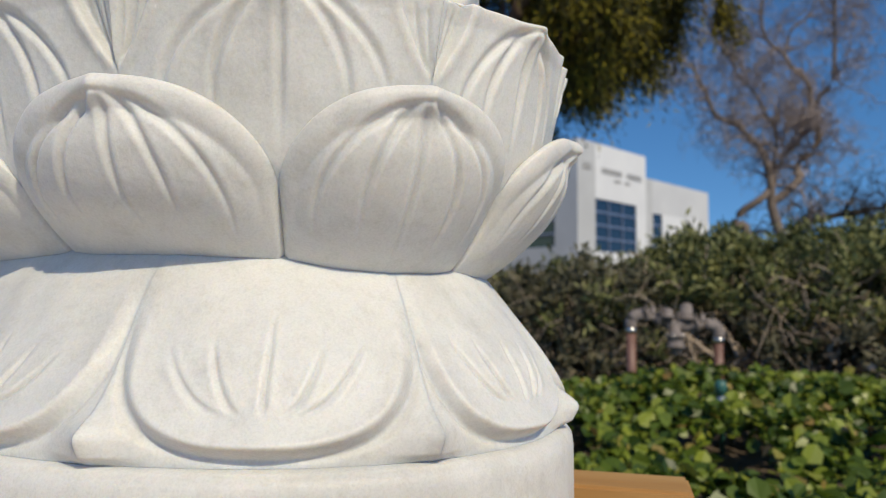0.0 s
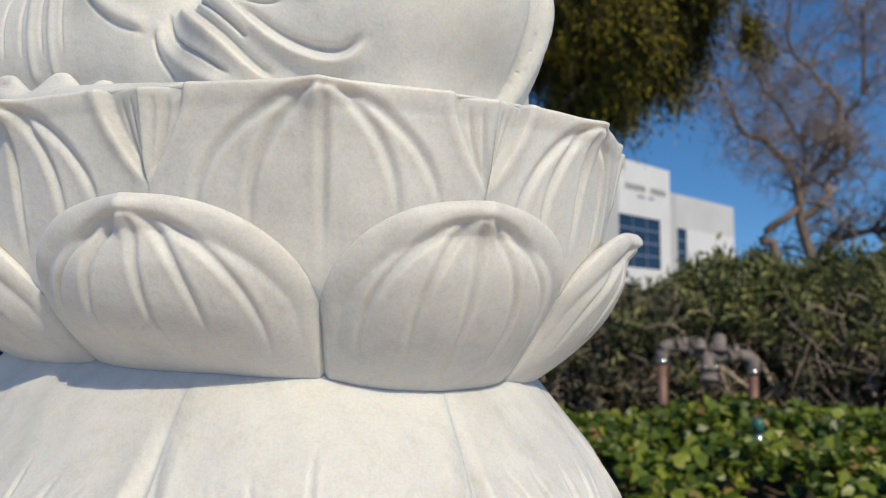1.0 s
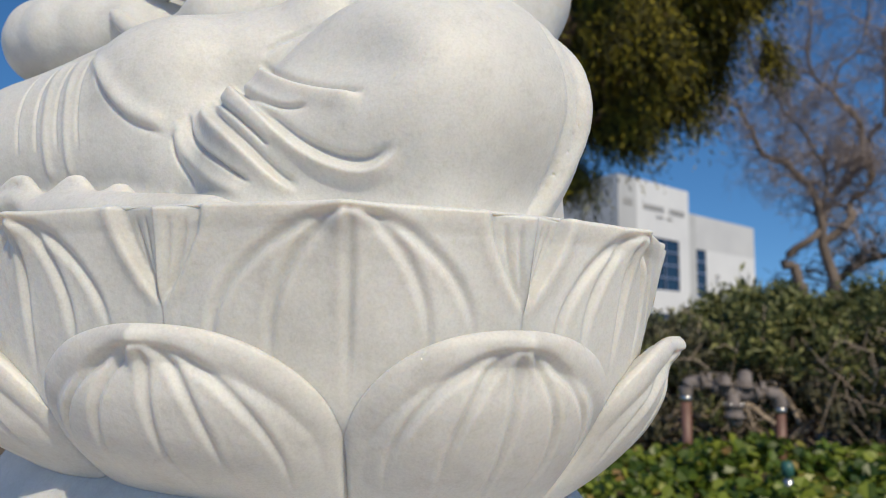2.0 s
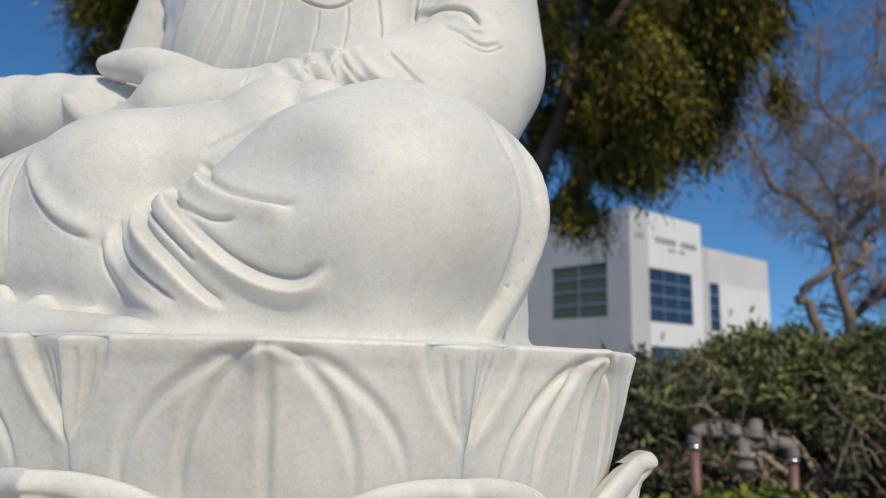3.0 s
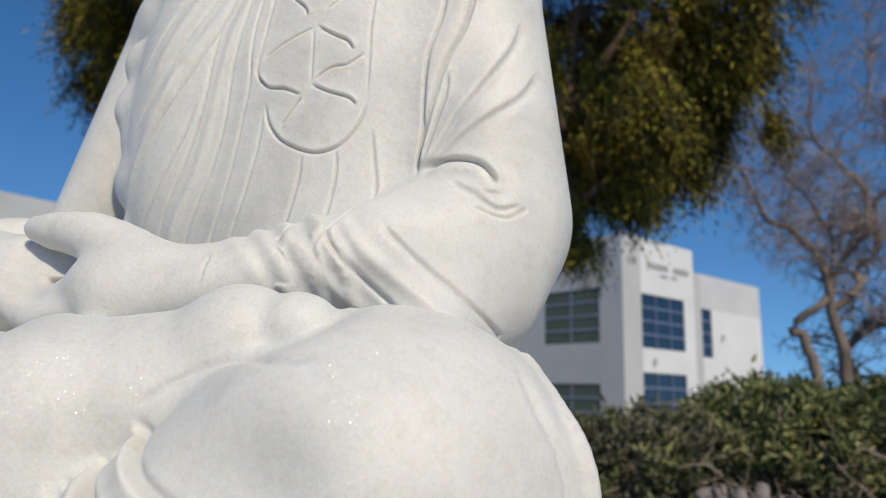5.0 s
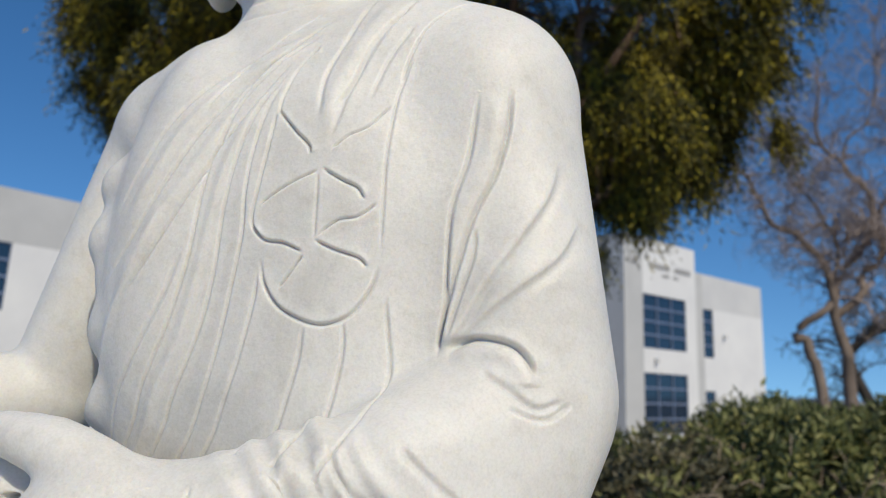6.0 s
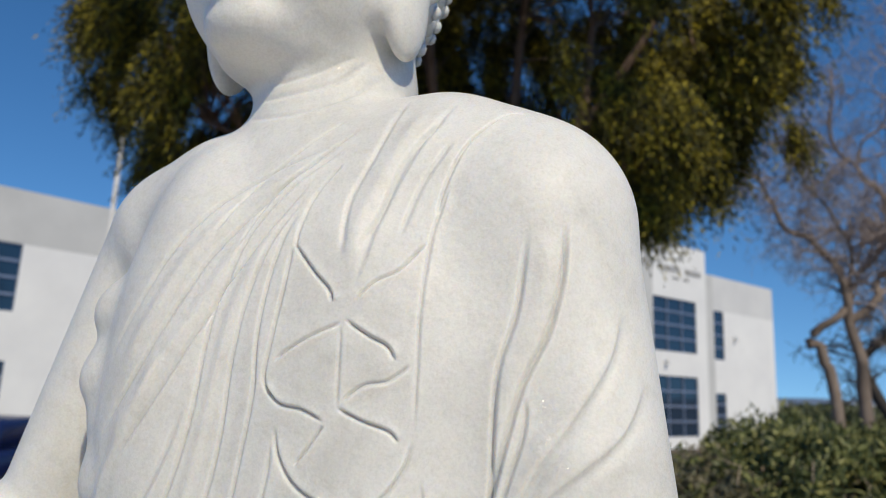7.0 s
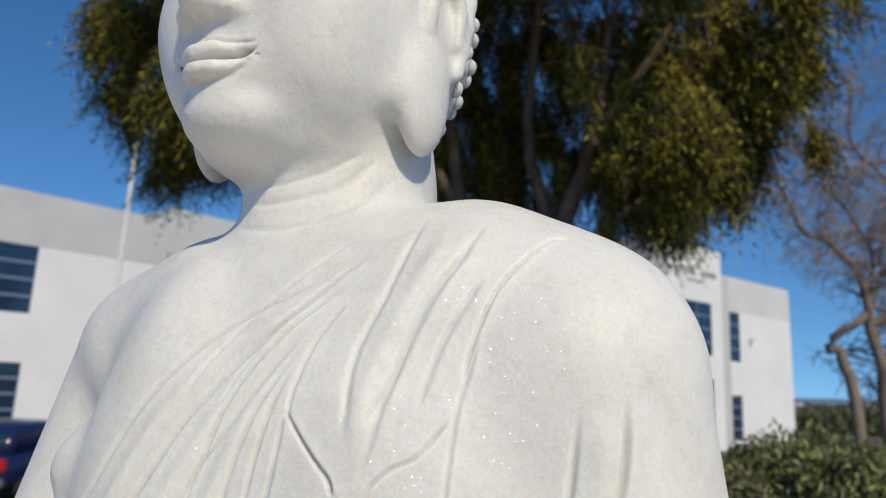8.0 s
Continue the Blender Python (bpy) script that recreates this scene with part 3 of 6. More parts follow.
        for axis in range(3):
            u, v = (axis + 1) % 3, (axis + 2) % 3
            a = [slice(1, -1)] * 3
            b = [slice(1, -1)] * 3
            a[axis], b[axis] = slice(0, -1), slice(1, None)
            change = np.argwhere(inside[tuple(a)] != inside[tuple(b)])
            base = change + 1
            base[:, axis] -= 1
            first = inside[tuple(base.T)]
            du, dv = np.eye(3, dtype=int)[u], np.eye(3, dtype=int)[v]
            q = np.stack([index[tuple((base - du - dv).T)], index[tuple((base - dv).T)], index[tuple(base.T)], index[tuple((base - du).T)]], 1)
            q[~first] = q[~first][:, ::-1]
            quads.append(q)
        quads = np.concatenate(quads)
        return verts, quads[(quads >= 0).all(1)]


def relax(v, f, rounds, share=0.5):
    e = np.concatenate([f[:, [0, 1]], f[:, [1, 2]], f[:, [2, 3]], f[:, [3, 0]]])
    e = np.concatenate([e, e[:, ::-1]])
    for _ in range(rounds):
        n = np.bincount(e[:, 0], minlength=len(v))
        mean = np.stack([np.bincount(e[:, 0], v[e[:, 1], i], len(v)) for i in range(3)], 1) / np.maximum(n, 1)[:, None]
        v = v + share * (mean - v)
    return v


def refine_some(v, n, groups, pick):
    """The picked quads into four; their neighbours take the new points into their outlines, so that no crack opens."""
    quads = groups[4]
    key = np.concatenate([np.sort(np.stack([g, np.roll(g, -1, 1)], -1).reshape(-1, 2), 1) for g in groups.values()])
    pairs, back = np.unique(key, axis=0, return_inverse=True)
    back, edges, at = back.reshape(-1), {}, 0
    for k, g in groups.items():
        edges[k] = back[at : at + g.size].reshape(-1, k)
        at += g.size
    used = np.zeros(len(pairs), bool)
    used[edges[4][pick].ravel()] = True
    number = np.cumsum(used) - 1 + len(v)
    a, b = pairs[used].T
    # a new point bulges with the normals at its two ends
    mid = (v[a] + v[b]) / 2 + ((v[b] - v[a]) * (n[a] - n[b])).sum(1)[:, None] * -0.125 * (n[a] + n[b]) / 2
    chosen = quads[pick]
    m = number[edges[4][pick]]
    c = len(v) + len(mid) + np.arange(len(chosen))
    centre = (v[chosen].mean(1) + mid[m - len(v)].mean(1) * 2) / 3
    out = {4: [np.concatenate([np.stack([chosen[:, i], m[:, i], c, m[:, i - 1]], 1) for i in range(4)])]}
    for k, g in groups.items():
        rest, rb = (g[~pick], edges[4][~pick]) if k == 4 else (g, edges[k])
        split = used[rb]
        code = split @ (2 ** np.arange(k))
        for q in np.unique(code):
            some = code == q
            cols = []
            for i in range(k):
                cols.append(rest[some, i])
                if q >> i & 1:
                    cols.append(number[rb[some, i]])
            out.setdefault(len(cols), []).append(np.stack(cols, 1))
    vv = np.concatenate([v, mid, centre])
    nn = np.concatenate([n, (n[a] + n[b]) / 2, n[chosen].mean(1)])
    nn /= np.linalg.norm(nn, axis=1)[:, None] + 1e-12
    return vv, nn, {k: np.concatenate(g) for k, g in out.items()}


def normals(v, f):
    n = np.cross(v[f[:, 2]] - v[f[:, 0]], v[f[:, 3]] - v[f[:, 1]])
    out = np.stack([sum(np.bincount(f[:, c], n[:, i], len(v)) for c in range(4)) for i in range(3)], 1)
    return out / (np.linalg.norm(out, axis=1)[:, None] + 1e-12)


def figure_clay():
    c = Clay((-0.50, -0.36, 0.925), (0.32, 0.36, 2.10), 0.0039)
    # seat, thighs and knees
    c.egg((-0.10, 0.06, 0.934), (0.40, 0.295, 0.022), -30, 0.01)
    c.limb((0.06, 0.10, 1.045), (0.10, -0.08, 1.045), 0.115, 0.105, 0.03)
    c.limb((-0.14, 0.12, 1.05), (-0.33, -0.05, 1.045), 0.12, 0.09, 0.03)
    c.egg((0.096, -0.138, 1.050), (0.135, 0.130, 0.121), 0, 0.03)
    c.limb((0.07, -0.16, 1.03), (-0.035, -0.195, 1.005), 0.09, 0.062, 0.05)
    c.limb((0.08, -0.12, 0.99), (-0.02, -0.15, 0.975), 0.11, 0.08, 0.03)
    c.egg((0.030, -0.312, 1.068), (0.075, 0.062, 0.040), 0, 0.03, True)
    c.egg((0.015, -0.195, 1.190), (0.075, 0.060, 0.052), 0, 0.03, True)
    # the other shin, laid over, with its foot
    c.limb((-0.36, -0.07, 1.032), (-0.14, -0.155, 1.082), 0.085, 0.068, 0.013)
    c.limb((-0.16, -0.155, 1.08), (0.0, -0.135, 1.114), 0.064, 0.046, 0.013)
    c.limb((-0.34, -0.08, 1.02), (-0.13, -0.16, 1.01), 0.08, 0.06, 0.04)
    c.limb((-0.15, -0.138, 1.118), (-0.03, -0.140, 1.130), 0.036, 0.038, 0.018)
    c.egg((-0.008, -0.142, 1.145), (0.046, 0.042, 0.040), 0, 0.012)
    c.egg((0.034, -0.146, 1.153), (0.031, 0.031, 0.026), 0, 0.004)
    c.egg((0.066, -0.126, 1.155), (0.015, 0.017, 0.016), 0, 0.003)
    c.egg((-0.158, -0.13, 1.128), (0.036, 0.03, 0.034), 0, 0.016)
    # hem that stands out behind the knee, and the scalloped edge of the cloth in front
    hem = [(0.192, -0.128, 1.136), (0.214, -0.158, 1.101), (0.2255, -0.165, 1.077), (0.2305, -0.167, 1.047), (0.2245, -0.167, 1.017), (0.2095, -0.169, 0.983), (0.184, -0.172, 0.943)]
    c.rope([(x - 0.011, y + 0.014, z) for x, y, z in hem], (0.010, 0.012, 0.013, 0.014, 0.016, 0.018, 0.018), 0.006, 28)
    c.rope(hem, (0.006, 0.0078, 0.0092, 0.0096, 0.0092, 0.0084, 0.0076), 0.0025, 28)
    c.limb((0.140, -0.04, 1.04), (0.150, -0.05, 0.97), 0.075, 0.068, 0.015)
    edge = [(-0.305, -0.200, 0.958), (-0.264, -0.214, 0.981), (-0.231, -0.223, 0.960), (-0.199, -0.228, 0.977), (-0.178, -0.227, 0.958), (-0.158, -0.226, 0.970), (-0.139, -0.223, 0.955), (-0.126, -0.219, 0.961), (-0.113, -0.214, 0.951), (-0.092, -0.207, 0.948), (-0.066, -0.198, 0.945)]
    c.rope([(-0.34, -0.150, 0.952), (-0.26, -0.172, 0.953), (-0.19, -0.182, 0.952), (-0.13, -0.175, 0.950)], (0.018, 0.018, 0.017, 0.012), 0.012, 14)
    c.rope(edge, (0.006, 0.006, 0.006, 0.0058, 0.0055, 0.0055, 0.005, 0.005, 0.0055, 0.006, 0.005), 0.002, 60)
    c.rope([(x, y - 0.002, 0.942 + 0.55 * (z - 0.942)) for x, y, z in edge], (0.009, 0.009, 0.009, 0.008, 0.008, 0.0075, 0.007, 0.007, 0.0065, 0.006, 0.005), 0.004, 50)
    c.rope([(*on_plan(0.60, REF - 0.06, 0.0)[0][:2], 0.942), (*on_plan(0.75, REF - 0.055, 0.0)[0][:2], 0.943), (*on_plan(0.90, REF - 0.05, 0.0)[0][:2], 0.938)], (0.016, 0.014, 0.008), 0.015, 24)
    c.limb((-0.175, -0.183, 0.962), (-0.10, -0.172, 0.958), 0.019, 0.017, 0.012)
    c.limb((-0.165, -0.200, 0.951), (-0.085, -0.192, 0.949), 0.017, 0.016, 0.009)
    # trunk
    c.egg((-0.075, 0.119, 1.22), (0.215, 0.116, 0.23), -16, 0.04)
    c.egg((-0.07, 0.125, 1.44), (0.222, 0.122, 0.22), -14, 0.05)
    c.limb((0.102, 0.11, 1.580), (-0.262, 0.185, 1.573), 0.087, 0.076, 0.05)
    c.limb((0.030, 0.13, 1.617), (-0.19, 0.165, 1.604), 0.080, 0.069, 0.05)
    # sleeve arm
    c.limb((0.113, 0.10, 1.555), (0.145, 0.085, 1.29), 0.085, 0.087, 0.03)
    c.limb((0.142, 0.075, 1.268), (0.06, -0.014, 1.226), 0.084, 0.056, 0.012)
    c.limb((0.06, -0.014, 1.226), (-0.075, -0.064, 1.191), 0.054, 0.036, 0.004)
    # gathers of the cuff round the wrist
    wrist, elbow = np.array((-0.075, -0.064, 1.191)), np.array((0.06, -0.014, 1.226))
    for share, thick in ((0.10, 0.0042), (0.24, 0.0052), (0.38, 0.0058), (0.55, 0.0062)):
        ring = []
        for a in np.radians((118, 90, 60, 28, -8, -45)):
            r = 0.036 + 0.020 * share - 0.0005
            at = wrist + (elbow - wrist) * (share + 0.16 * (1 - math.sin(a)))
            ring.append(tuple(at + r * (1 + 0.08 * (1 - math.sin(a))) * np.array((0.36 * math.cos(a), -0.93 * math.cos(a), math.sin(a)))))
        c.rope(ring, (thick * 0.8, thick, thick, thick * 0.9, thick * 0.7, thick * 0.3), 0.006, 14)
    c.limb((0.12, 0.05, 1.21), (0.10, -0.01, 1.17), 0.08, 0.05, 0.03)
    # bare arm
    c.egg((-0.175, 0.098, 1.40), (0.098, 0.084, 0.24), -14, 0.02)
    c.limb((-0.287, 0.205, 1.567), (-0.387, 0.19, 1.275), 0.071, 0.054, 0.012)
    c.rope([(-0.394, 0.185, 1.262), (-0.468, 0.075, 1.236), (-0.405, -0.008, 1.210), (-0.29, -0.028, 1.203), (-0.21, -0.03, 1.185)], (0.056, 0.054, 0.050, 0.046, 0.036), 0.010, 10)
    # the bunched edge of the robe against the bare arm
    for x, z, r in ((-0.262, 1.482, 0.026), (-0.263, 1.425, 0.030), (-0.256, 1.385, 0.022), (-0.250, 1.338, 0.030), (-0.243, 1.265, 0.028)):
        c.egg((x, 0.085, z), (r * 0.85, r, r * 1.1), 0, 0.018, False, 0, 25)
    # palms and fingers in the lap
    c.limb((-0.05, -0.056, 1.196), (-0.15, -0.078, 1.190), 0.0365, 0.037, 0.012)
    c.egg((-0.135, -0.075, 1.184), (0.064, 0.034, 0.040), 10, 0.02)
    c.rope([(-0.13, -0.078, 1.214), (-0.185, -0.076, 1.236), (-0.247, -0.066, 1.246)], (0.022, 0.0195, 0.0125), 0.010, 7)
    c.egg((-0.195, -0.062, 1.176), (0.045, 0.036, 0.028), 0, 0.012)
    for i in range(4):
        y, z = -0.088 + 0.013 * i, 0.0075 * i
        c.rope([(-0.165, y, 1.172 + z), (-0.212, y, 1.164 + z), (-0.240, y + 0.002, 1.172 + z), (-0.264, y + 0.004, 1.189 + z), (-0.280 + 0.009 * i, y + 0.006, 1.203 + 0.8 * z)], (0.021, 0.0165, 0.0135, 0.0105, 0.0065), 0.0025, 12)
    c.egg((-0.216, -0.075, 1.197), (0.013, 0.03, 0.0045), 0, 0.002, True)
    # neck and head
    c.limb((-0.096, 0.160, 1.60), (-0.102, 0.174, 1.72), 0.098, 0.084, 0.02)
    c.limb((-0.102, 0.174, 1.72), (-0.106, 0.177, 1.80), 0.084, 0.082, 0.01)
    c.egg((-0.128, 0.165, 1.90), (0.136, 0.124, 0.15), -110, 0.02)
    return c


FACE = Matrix.LocRotScale((-0.13, 0.165, 1.86), Euler((0, 0, radians(-107))), None)


def on_face(ahead, left, up):
    return tuple(FACE @ Vector((ahead, left, up)))


def head(c):
    """Full cheeks, chin, nose, lips and long ears."""
    yaw = -110
    c.egg(on_face(0.028, 0.006, -0.037), (0.106, 0.104, 0.093), yaw, 0.03)
    c.egg(on_face(0.097, 0, -0.107), (0.040, 0.048, 0.032), yaw, 0.018)
    c.egg(on_face(0.055, 0, -0.118), (0.044, 0.062, 0.026), yaw, 0.02)
    c.limb(on_face(0.118, 0, 0.045), on_face(0.144, 0, -0.020), 0.013, 0.0165, 0.012)
    c.egg(on_face(0.146, 0, -0.029), (0.018, 0.020, 0.0145), yaw, 0.006)
    c.egg(on_face(0.110, 0, -0.068), (0.030, 0.046, 0.034), yaw, 0.014)
    for side in (-1, 1):
        c.egg(on_face(0.064, 0.050 * side, -0.014), (0.060, 0.062, 0.074), yaw, 0.03)
        c.egg(on_face(0.048, 0.047 if side > 0 else -0.037, -0.064), (0.060, 0.052, 0.056), yaw, 0.03)
        c.egg(on_face(0.131, 0.022 * side, -0.033), (0.018, 0.014, 0.012), yaw, 0.005)
        # upper lip with its bow, lower lip, the line between them
        c.rope([on_face(0.1435, 0.0, -0.0690), on_face(0.1425, 0.008 * side, -0.0668), on_face(0.137, 0.020 * side, -0.0685), on_face(0.127, 0.031 * side, -0.0678), on_face(0.116, 0.042 * side, -0.0650)], (0.0050, 0.0058, 0.0050, 0.0043, 0.003), 0.003, 11)
        c.rope([on_face(0.1415, 0.0, -0.0838), on_face(0.139, 0.010 * side, -0.0832), on_face(0.131, 0.022 * side, -0.0795), on_face(0.122, 0.034 * side, -0.0720)], (0.0080, 0.0078, 0.0060, 0.003), 0.003, 8)
        c.rope([on_face(0.1510, 0.0, -0.0760), on_face(0.1465, 0.013 * side, -0.0752), on_face(0.1345, 0.027 * side, -0.0728), on_face(0.120, 0.043 * side, -0.0655)], (0.0034, 0.0034, 0.0034, 0.0026), 0.002, 12, True)
        c.rope([on_face(0.149, 0.0, -0.0945), on_face(0.145, 0.014 * side, -0.0935), on_face(0.137, 0.028 * side, -0.088)], (0.005, 0.005, 0.003), 0.005, 6, True)
        ear = side if side > 0 else -0.86
        # ear: a shell with a rolled rim, and the long lobe
        c.egg(on_face(-0.006, 0.122 * ear, 0.025), (0.032, 0.016, 0.085), yaw, 0.010)
        c.egg(on_face(0.016, 0.122 * ear, -0.066), (0.031, 0.0185, 0.060), yaw, 0.008)
        c.rope([on_face(0.026, 0.134 * ear, 0.03), on_face(0.016, 0.136 * ear, 0.09), on_face(-0.008, 0.138 * ear, 0.108), on_face(-0.030, 0.136 * ear, 0.07), on_face(-0.028, 0.137 * ear, 0.01), on_face(-0.012, 0.138 * ear, -0.045)], (0.007, 0.009, 0.010, 0.010, 0.009, 0.007), 0.004, 12)
        c.limb(on_face(0.040, 0.104 * ear, 0.02), on_face(0.040, 0.104 * ear, -0.075), 0.020, 0.017, 0.014)
        c.egg(on_face(0.004, 0.146 * ear, 0.020), (0.012, 0.016, 0.030), yaw, 0.006, True)
        c.rope([on_face(0.012, 0.139 * ear, 0.045), on_face(-0.010, 0.141 * ear, 0.02), on_face(-0.008, 0.140 * ear, -0.02)], (0.006, 0.0065, 0.005), 0.004, 6)
        c.rope([on_face(0.023, 0.140 * ear, 0.016), on_face(0.016, 0.142 * ear, -0.010), on_face(0.010, 0.143 * ear, -0.030)], (0.004, 0.004, 0.003), 0.003, 6, True)
        c.limb(on_face(0.027, 0.132 * ear, 0.004), on_face(0.026, 0.130 * ear, -0.016), 0.008, 0.008, 0.005)
    c.limb(on_face(0.148, 0, -0.044), on_face(0.1475, 0, -0.057), 0.0058, 0.0062, 0.004, True)


def curls(pile):
    """Snail curls over the back and top of the head."""
    rng = random.Random(3)
    t = np.linspace(0, 2 * np.pi, 10, endpoint=False)
    p = np.linspace(-np.pi / 2, np.pi / 2, 7)
    ball = np.stack([np.cos(p)[:, None] * np.cos(t), np.cos(p)[:, None] * np.sin(t), np.sin(p)[:, None] + 0 * t], -1)
    i, j = np.meshgrid(np.arange(6), np.arange(10), indexing="ij")
    k = (j + 1) % 10
    quads = np.stack([i * 10 + j, i * 10 + k, (i + 1) * 10 + k, (i + 1) * 10 + j], -1).reshape(-1, 4)
    for row in range(12):
        up = radians(-64 + 13.0 * row)
        count = max(1, int(31 * math.cos(up)))
        for col in range(count):
            a = 2 * math.pi * (col + 0.5 * (row % 2)) / count
            way = Vector((math.cos(a) * math.cos(up), math.sin(a) * math.cos(up), math.sin(up)))
            if way.x > -0.20 + max(0.0, way.z - 0.45) * 1.9:
                continue
            at = FACE @ Vector((way.x * 0.134 - 0.006, way.y * 0.125, 0.030 + way.z * 0.148))
            r = 0.0160 * rng.uniform(0.88, 1.1)
            pile.add((ball * r).reshape(-1, 3) * (1, 1, 1.05) + np.array(at), quads)
            tip = at + (FACE.to_3x3() @ way) * r * 0.75
            pile.add((ball * r * 0.5).reshape(-1, 3) + np.array(tip), quads)


FOLDS = []


def fold(kind, width, depth, y0, y1, *line):
    """One fold of the cloth: its curve as (x, z) on the front of the figure, between two depths."""
    FOLDS.append((line, kind, width, depth, (y0, y1)))


fold("cut", 0.00202, 0.00288, -0.04, 0.05, (-0.073, 1.533), (-0.076, 1.491), (-0.081, 1.453), (-0.084, 1.425), (-0.074, 1.408))
fold("cut", 0.00216, 0.00346, -0.05, 0.04, (-0.073, 1.393), (-0.067, 1.37), (-0.053, 1.351), (-0.03, 1.339), (-0.01, 1.336), (0.011, 1.345), (0.027, 1.367), (0.033, 1.391))
fold("cut", 0.0017, 0.00187, -0.04, 0.06, (0.033, 1.391), (0.034, 1.435), (0.034, 1.481), (0.038, 1.536), (0.044, 1.56), (0.049, 1.582))
fold("cut", 0.00173, 0.0036, -0.04, 0.05, (-0.074, 1.533), (-0.052, 1.508), (-0.037, 1.493), (-0.034, 1.483))
fold("cut", 0.00173, 0.0036, -0.04, 0.05, (0.034, 1.532), (0.016, 1.51), (-0.002, 1.5), (-0.016, 1.486))
fold("cut", 0.00173, 0.00331, -0.04, 0.04, (-0.024, 1.469), (-0.046, 1.459), (-0.065, 1.448), (-0.078, 1.438))
fold("cut", 0.00173, 0.0036, -0.04, 0.04, (-0.023, 1.471), (-0.003, 1.459), (0.011, 1.452), (0.018, 1.441))
fold("cut", 0.00173, 0.00331, -0.04, 0.04, (0.029, 1.439), (0.013, 1.427), (-0.005, 1.423), (-0.023, 1.409))
fold("cut", 0.00173, 0.0036, -0.04, 0.04, (-0.025, 1.407), (-0.004, 1.398), (0.015, 1.392), (0.023, 1.384))
fold("cut", 0.00173, 0.0036, -0.04, 0.04, (-0.084, 1.422), (-0.071, 1.408), (-0.051, 1.404), (-0.033, 1.396))
fold("cut", 0.00173, 0.00324, -0.04, 0.04, (-0.033, 1.394), (-0.044, 1.378), (-0.054, 1.364))
fold("cut", 0.0017, 0.00158, -0.04, 0.04, (-0.025, 1.468), (-0.024, 1.434), (-0.024, 1.407))
fold("cut", 0.00288, 0.00216, -0.01, 0.08, (-0.056, 1.624), (-0.133, 1.585), (-0.176, 1.54), (-0.206, 1.487), (-0.236, 1.432))
fold("ridge", 0.007, 0.0028, -0.02, 0.08, (-0.061, 1.607), (-0.128, 1.569), (-0.166, 1.523), (-0.19, 1.475), (-0.221, 1.416))
fold("cut", 0.00288, 0.00252, -0.02, 0.08, (-0.047, 1.623), (-0.105, 1.572), (-0.143, 1.528), (-0.172, 1.475), (-0.206, 1.413), (-0.235, 1.374))
fold("ridge", 0.007, 0.0028, -0.02, 0.07, (-0.045, 1.612), (-0.092, 1.57), (-0.127, 1.522), (-0.155, 1.469), (-0.195, 1.405), (-0.227, 1.357))
fold("cut", 0.00252, 0.00252, -0.03, 0.08, (-0.037, 1.625), (-0.088, 1.576), (-0.118, 1.532), (-0.133, 1.487), (-0.154, 1.449), (-0.184, 1.396), (-0.22, 1.343))
fold("cut", 0.00216, 0.00288, -0.03, 0.07, (-0.059, 1.597), (-0.093, 1.55), (-0.119, 1.51), (-0.133, 1.487), (-0.14, 1.444), (-0.146, 1.387), (-0.161, 1.331), (-0.182, 1.28))
fold("ridge", 0.006, 0.0024, -0.03, 0.07, (-0.057, 1.591), (-0.095, 1.535), (-0.117, 1.484), (-0.126, 1.435), (-0.135, 1.378), (-0.147, 1.323), (-0.169, 1.272))
fold("cut", 0.00216, 0.00288, -0.03, 0.07, (-0.064, 1.582), (-0.094, 1.53), (-0.108, 1.483), (-0.115, 1.435), (-0.119, 1.378), (-0.129, 1.328), (-0.149, 1.274))
fold("cut", 0.00216, 0.00288, -0.03, 0.06, (-0.071, 1.565), (-0.084, 1.532), (-0.091, 1.492), (-0.094, 1.453), (-0.093, 1.415), (-0.099, 1.37), (-0.108, 1.316), (-0.119, 1.271))
fold("cut", 0.00216, 0.00216, -0.04, 0.04, (-0.074, 1.384), (-0.076, 1.353), (-0.085, 1.309), (-0.095, 1.271))
fold("cut", 0.00202, 0.00252, -0.05, 0.03, (-0.028, 1.338), (-0.03, 1.308), (-0.037, 1.275))
fold("cut", 0.00202, 0.00252, -0.06, 0.03, (0.005, 1.344), (0.007, 1.314), (0.002, 1.279))
fold("cut", 0.00202, 0.00252, -0.06, 0.04, (0.039, 1.362), (0.043, 1.328), (0.046, 1.297))
fold("ridge", 0.006, 0.0024, -0.02, 0.09, (-0.175, 1.459), (-0.189, 1.405), (-0.221, 1.348), (-0.238, 1.308))
fold("cut", 0.00288, 0.00216, -0.03, 0.08, (-0.151, 1.406), (-0.166, 1.359), (-0.196, 1.302), (-0.216, 1.263))
fold("cut", 0.00324, 0.00216, -0.04, 0.11, (0.003, 1.674), (-0.015, 1.612), (-0.031, 1.565), (-0.031, 1.515))
fold("ridge", 0.007, 0.0024, -0.04, 0.1, (0.026, 1.663), (-0.001, 1.605), (-0.019, 1.553), (-0.024, 1.505))
fold("cut", 0.00324, 0.00216, -0.04, 0.11, (0.05, 1.671), (0.017, 1.606), (-0.004, 1.552), (-0.018, 1.497))
fold("cut", 0.00288, 0.00202, -0.03, 0.07, (0.048, 1.621), (0.027, 1.58), (0.013, 1.536))
fold("cut", 0.00216, 0.00252, -0.01, 0.1, (-0.048, 1.654), (-0.079, 1.627), (-0.107, 1.6), (-0.133, 1.569), (-0.151, 1.54))
